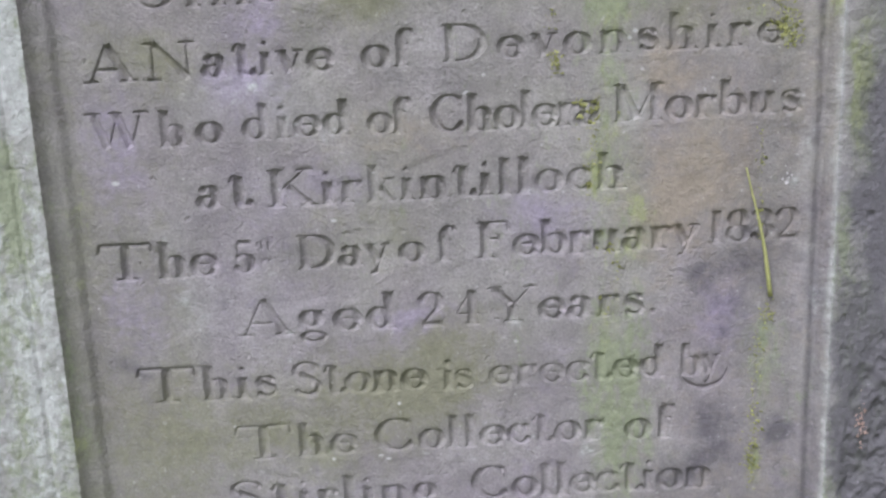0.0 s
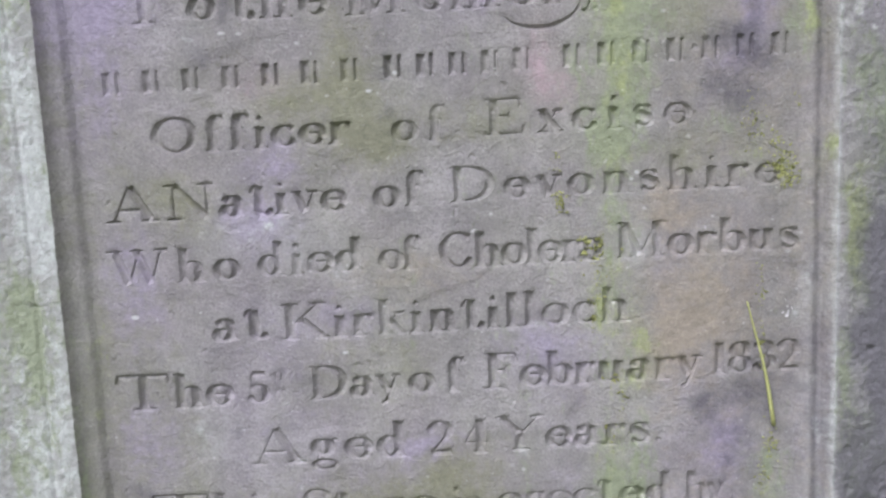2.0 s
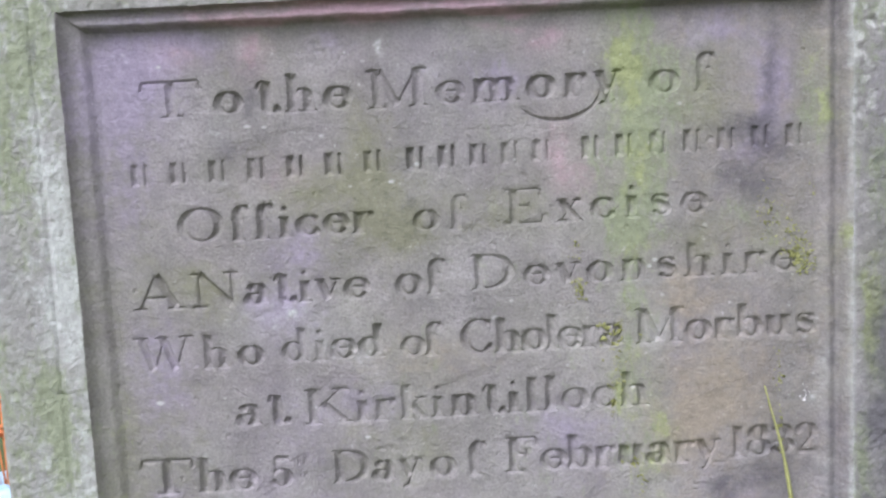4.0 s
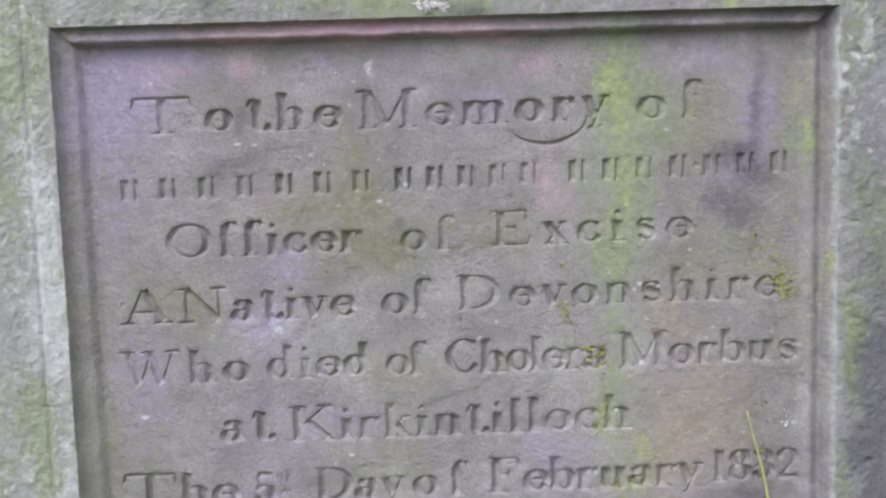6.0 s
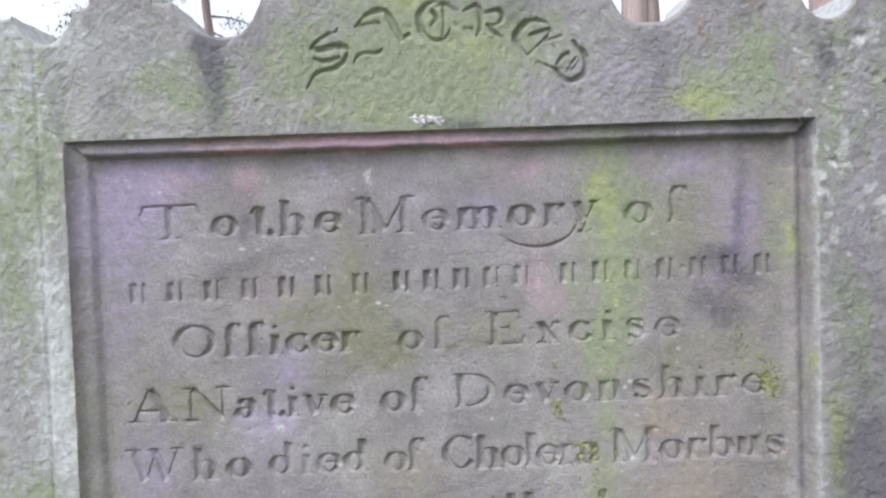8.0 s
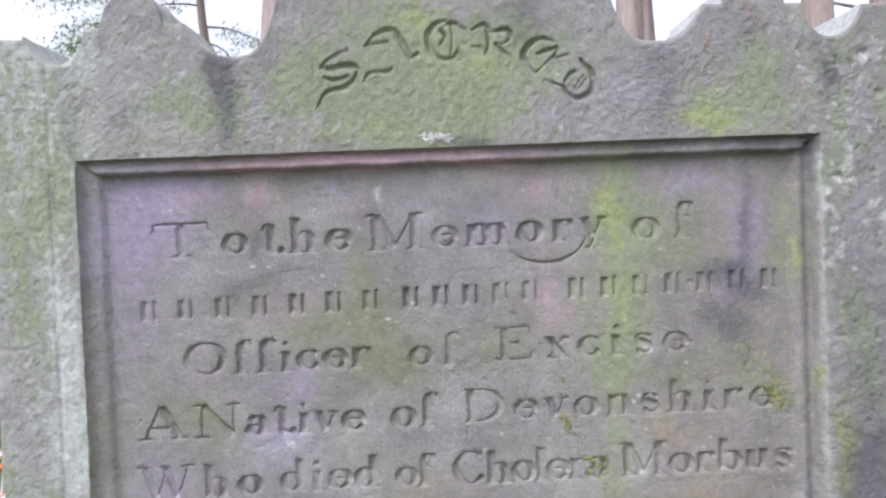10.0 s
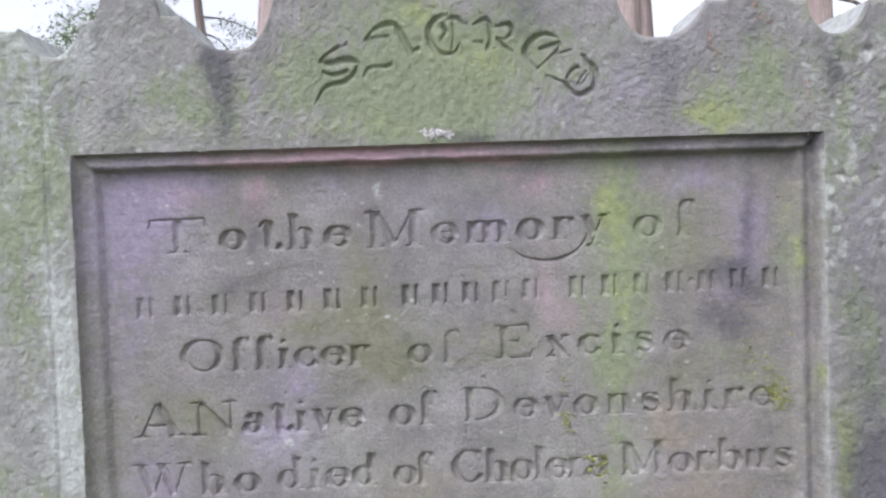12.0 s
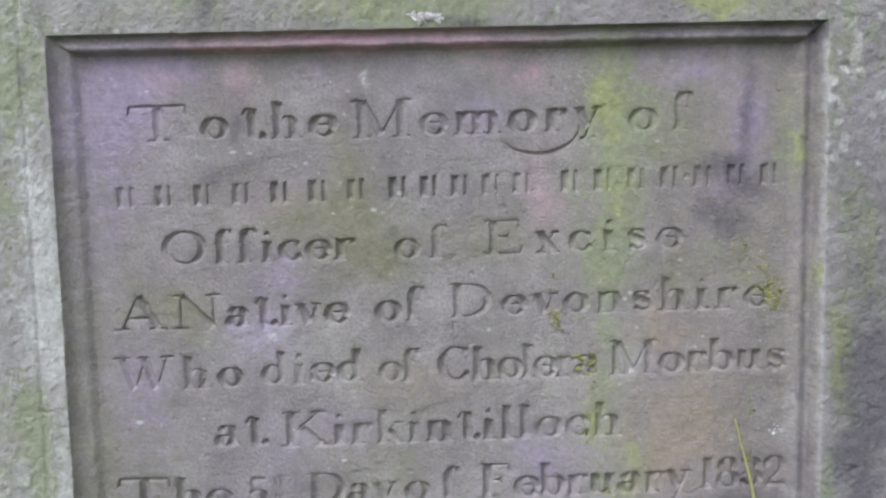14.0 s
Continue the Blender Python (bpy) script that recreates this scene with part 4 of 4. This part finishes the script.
tagged(mesh_from("ground", np.stack([gx2, gy2, gz2], -1).reshape(-1, 3), quads(*gx2.shape).reshape(-1, 4), GRASS), "short damp grass of the churchyard", "ground", kind="structure")


# ---- trees behind the stone ----
def leaf_cloud(rng, clumps, size, per):
    """Many small pointed sprays round the clump centres."""
    co_, f_ = [], []
    for c, r in clumps:
        for _ in range(per):
            p = np.array(c) + rng.normal(0, 1, 3) * r * np.array([0.5, 0.5, 0.32])
            u, v = rng.normal(0, 1, 3), rng.normal(0, 1, 3)
            u = u / np.linalg.norm(u)
            u[2] -= 0.3
            v = np.cross(u, v)
            v = v / np.linalg.norm(v)
            s = size * rng.uniform(0.6, 1.5)
            b = len(co_)
            co_ += [p - u * s, p + v * s * 0.45 - u * s * 0.1, p + u * s, p - v * s * 0.45 + u * s * 0.1]
            f_.append((b, b + 1, b + 2, b + 3))
    return np.array(co_), np.array(f_)


def conifer(x, y, radius, height, lean, first_limb, seed, label):
    rng = np.random.RandomState(seed)
    tree = new("conifer_tree")
    tree.location = (x, y, 0)
    tagged(tree, label, "tree", "trees behind the headstone")
    bm = bmesh.new()
    n = 14
    axis = [Vector((lean * k / n * height + 0.05 * math.sin(k * 1.3 + seed), 0.04 * math.cos(k + seed), -0.2 + (height + 0.2) * k / n)) for k in range(n + 1)]
    tube(bm, axis, [radius * (1.25 if k == 0 else 1.0 - 0.85 * k / n) for k in range(n + 1)], 14)
    for v in bm.verts:
        a = math.atan2(v.co.y, v.co.x)
        v.co.x += 0.08 * radius * math.sin(5 * a + v.co.z * 2)
        v.co.y += 0.08 * radius * math.cos(6 * a + v.co.z * 3)
    part("trunk", bm, BARK, tree, "ridged reddish brown trunk")
    clumps = []
    z = first_limb
    while z < height * 0.96:
        a = rng.uniform(0, math.tau)
        reach = (0.5 + 1.9 * (1 - z / height)) * rng.uniform(0.7, 1.2)
        base = axis[min(n, int(z / height * n))]
        p0 = Vector((base.x, base.y, z))
        p1 = p0 + Vector((math.cos(a) * reach * 0.5, math.sin(a) * reach * 0.5, 0.1 * reach))
        p2 = p0 + Vector((math.cos(a) * reach, math.sin(a) * reach, -0.18 * reach))
        bm = bmesh.new()
        curve = [p0 * (1 - t) ** 2 + p1 * 2 * t * (1 - t) + p2 * t * t for t in (0, 0.2, 0.4, 0.6, 0.8, 1.0)]
        tube(bm, curve, [radius * r for r in (0.16, 0.13, 0.10, 0.08, 0.05, 0.02)], 6)
        part("limb", bm, BARK, tree)
        for s in (0.35, 0.5, 0.62, 0.75, 0.88, 1.0):
            q = p0 * (1 - s) ** 2 + p1 * 2 * s * (1 - s) + p2 * s * s
            clumps.append(((q.x + rng.normal(0, 0.08), q.y, q.z - 0.04), 0.12 + 0.09 * reach))
        z += rng.uniform(0.16, 0.34)
    c, fc = leaf_cloud(rng, clumps, 0.019, 130)
    mesh_from("crown", c, fc, LEAF, tree, "dark green drooping sprays with gaps", smooth=False)
    return tree


conifer(-1.595, 6.6, 0.15, 11, 0.004, 4.6, 1, "slender conifer with reddish bare lower trunk")
conifer(1.88, 6.6, 0.17, 10, 0.0, 5.0, 2, "conifer with pale ridged bare trunk")
pink_tree = conifer(2.31, 7.6, 0.135, 11, 0.004, 5.2, 3, "conifer with pinkish brown bare trunk")
conifer(3.84, 6.8, 0.195, 12, 0.0, 5.0, 4, "stout conifer with grey brown bare trunk")
far_tree = conifer(5.2, 8.0, 0.16, 11, 0.01, 5.4, 5, "conifer with purplish brown bare trunk")
conifer(-4.15, 9.3, 0.12, 9, 0.0, 2.6, 6, "bushy conifer with low drooping branches")
conifer(-3.45, 10.5, 0.11, 9, 0.0, 2.5, 7, "bushy conifer with low drooping branches")

for tree, path, thick in ((far_tree, ((0, 0, 3.42), (-0.30, -0.05, 3.56), (-0.55, -0.08, 3.60), (-0.85, -0.10, 3.72)), 0.030), (far_tree, ((-0.55, -0.08, 3.60), (-0.66, -0.1, 3.54), (-0.80, -0.12, 3.56)), 0.014),
                          (pink_tree, ((0, 0, 4.15), (0.25, -0.06, 4.20), (0.42, -0.1, 4.05), (0.45, -0.1, 3.72)), 0.022), (pink_tree, ((0.42, -0.1, 4.05), (0.37, -0.12, 3.9), (0.38, -0.12, 3.78)), 0.012)):
    bm = bmesh.new()
    tube(bm, path, [thick * (1 - 0.22 * k) for k in range(len(path))], 6)
    part("bare_limb", bm, BARK, tree)

# ---- small growths on the stone ----
def moss(name, spots, mat, label, size, seed):
    rng = np.random.RandomState(seed)
    co_, f_ = [], []
    for x, z, rx, rz, count_, y in spots:
        for _ in range(count_):
            cx, cz = x + rng.normal(0, rx), z + rng.normal(0, rz)
            a, r = rng.uniform(0, math.pi), size * rng.uniform(0.5, 1.3)
            b = len(co_)
            tip = np.array([cx + rng.normal(0, r), y - r * rng.uniform(0.4, 1.2), cz + rng.normal(0, r)])
            for j in range(4):
                t = a + j * math.pi / 2
                co_.append([cx + r * math.cos(t) * (1.0 if j % 2 else 0.45), y + 0.0007, cz + r * math.sin(t) * (1.0 if j % 2 else 0.45)])
            co_.append(tip)
            f_ += [(b, b + 1, b + 4), (b + 1, b + 2, b + 4), (b + 2, b + 3, b + 4), (b + 3, b, b + 4)]
    return tagged(mesh_from(name, np.array(co_), np.array(f_), mat, smooth=True), label, "moss", kind="stuff")


PY = 0.0172
moss("moss", [(0.273, 0.865, 0.0015, 0.012, 60, PY), (0.274, 0.82, 0.0012, 0.012, 50, PY), (0.283, 0.722, 0.003, 0.006, 60, PY), (0.274, 0.66, 0.0025, 0.03, 90, PY), (0.273, 0.59, 0.004, 0.02, 120, PY),
              (0.297, 0.962, 0.004, 0.006, 130, PY), (0.289, 0.975, 0.005, 0.004, 70, PY), (0.262, 1.012, 0.004, 0.008, 60, PY), (0.285, 0.99, 0.003, 0.003, 40, PY), (0.276, 0.70, 0.002, 0.008, 50, PY), (0.101, 0.946, 0.003, 0.005, 50, PY), (0.098, 0.982, 0.002, 0.006, 40, PY), (0.131, 0.872, 0.003, 0.012, 60, PY),
              (0.128, 0.84, 0.002, 0.008, 40, PY), (0.146, 0.77, 0.006, 0.02, 60, PY), (0.27, 1.0, 0.008, 0.012, 60, PY), (0.305, 1.025, 0.002, 0.005, 40, PY), (0.13, 0.905, 0.008, 0.01, 50, PY)],
     MOSS, "small yellow-green moss tufts on the stone panel", 0.0021, 5)
moss("dry_needles", [(0.279, 1.300, 0.004, 0.003, 40, 0.0), (0.232, 1.282, 0.0015, 0.006, 40, 0.0), (0.236, 1.272, 0.001, 0.003, 20, 0.0), (0.316, 1.232, 0.0012, 0.012, 50, 0.0), (0.316, 1.214, 0.003, 0.002, 24, 0.0),
                     (0.361, 0.625, 0.002, 0.012, 40, 0.0), (0.338, 0.585, 0.003, 0.018, 60, 0.003), (0.272, 1.309, 0.001, 0.004, 16, 0.0)],
     RUST, "dry brown needles caught on the headstone", 0.0014, 6)
moss("lichen", [(-0.014, 1.209, 0.004, 0.0022, 60, 0.0), (-0.003, 1.2085, 0.003, 0.0018, 50, 0.0), (0.297, 0.845, 0.002, 0.004, 12, PY)], LICHEN, "small white lichen spots at the panel's edge", 0.0022, 7)

bm = bmesh.new()
ups = np.linspace(0, 1, 15)
across = np.interp(ups, np.linspace(0, 1, 6), (0.2600, 0.2650, 0.2710, 0.2760, 0.2800, 0.2840))
blade = [(bx, PY - 0.0032 - 0.003 * math.sin(math.pi * t), 0.8530 - 0.1130 * t) for t, bx in zip(ups, across)]
tube(bm, blade, [0.0007 + 0.0012 * ease(0, 1, t) for t in ups], 6)
tagged(part("grass_blade", bm, STRAW), "dry yellowish grass blade stuck to the stone panel", "grass blade")

# ---- flowers on the grass behind the stone ----
pot = new("flower_pot")
pot.location = (-1.43, 1.62, 0.0)
tagged(pot, "pale blue pot of orange and white flowers on grass", "flower pot")
bm = bmesh.new()
tube(bm, [(0, 0, -0.06), (0, 0, 0.06), (0, 0, 0.13), (0, 0, 0.155), (0, 0, 0.165)], [0.09, 0.115, 0.14, 0.155, 0.15], 20)
part("pot", bm, BLUE, pot)
rng = np.random.RandomState(9)
for mat, n in ((ORANGE, 7), (PETAL, 9)):
    for _ in range(n):
        a, r, h = rng.uniform(0, math.tau), rng.uniform(0, 0.17), rng.uniform(0.30, 0.50)
        bm = bmesh.new()
        for j in range(9):
            t = j * math.tau / 9
            p = Vector((r * math.cos(a), r * math.sin(a), h))
            o = Vector((math.cos(t), math.sin(t), 0.3))
            tube(bm, [p, p + o * 0.022, p + o * 0.036], [0.004, 0.011, 0.003], 5)
        tube(bm, [(0.3 * r * math.cos(a), 0.3 * r * math.sin(a), 0.15), (r * math.cos(a), r * math.sin(a), h)], [0.004, 0.003], 5)
        part("flower", bm, mat, pot)
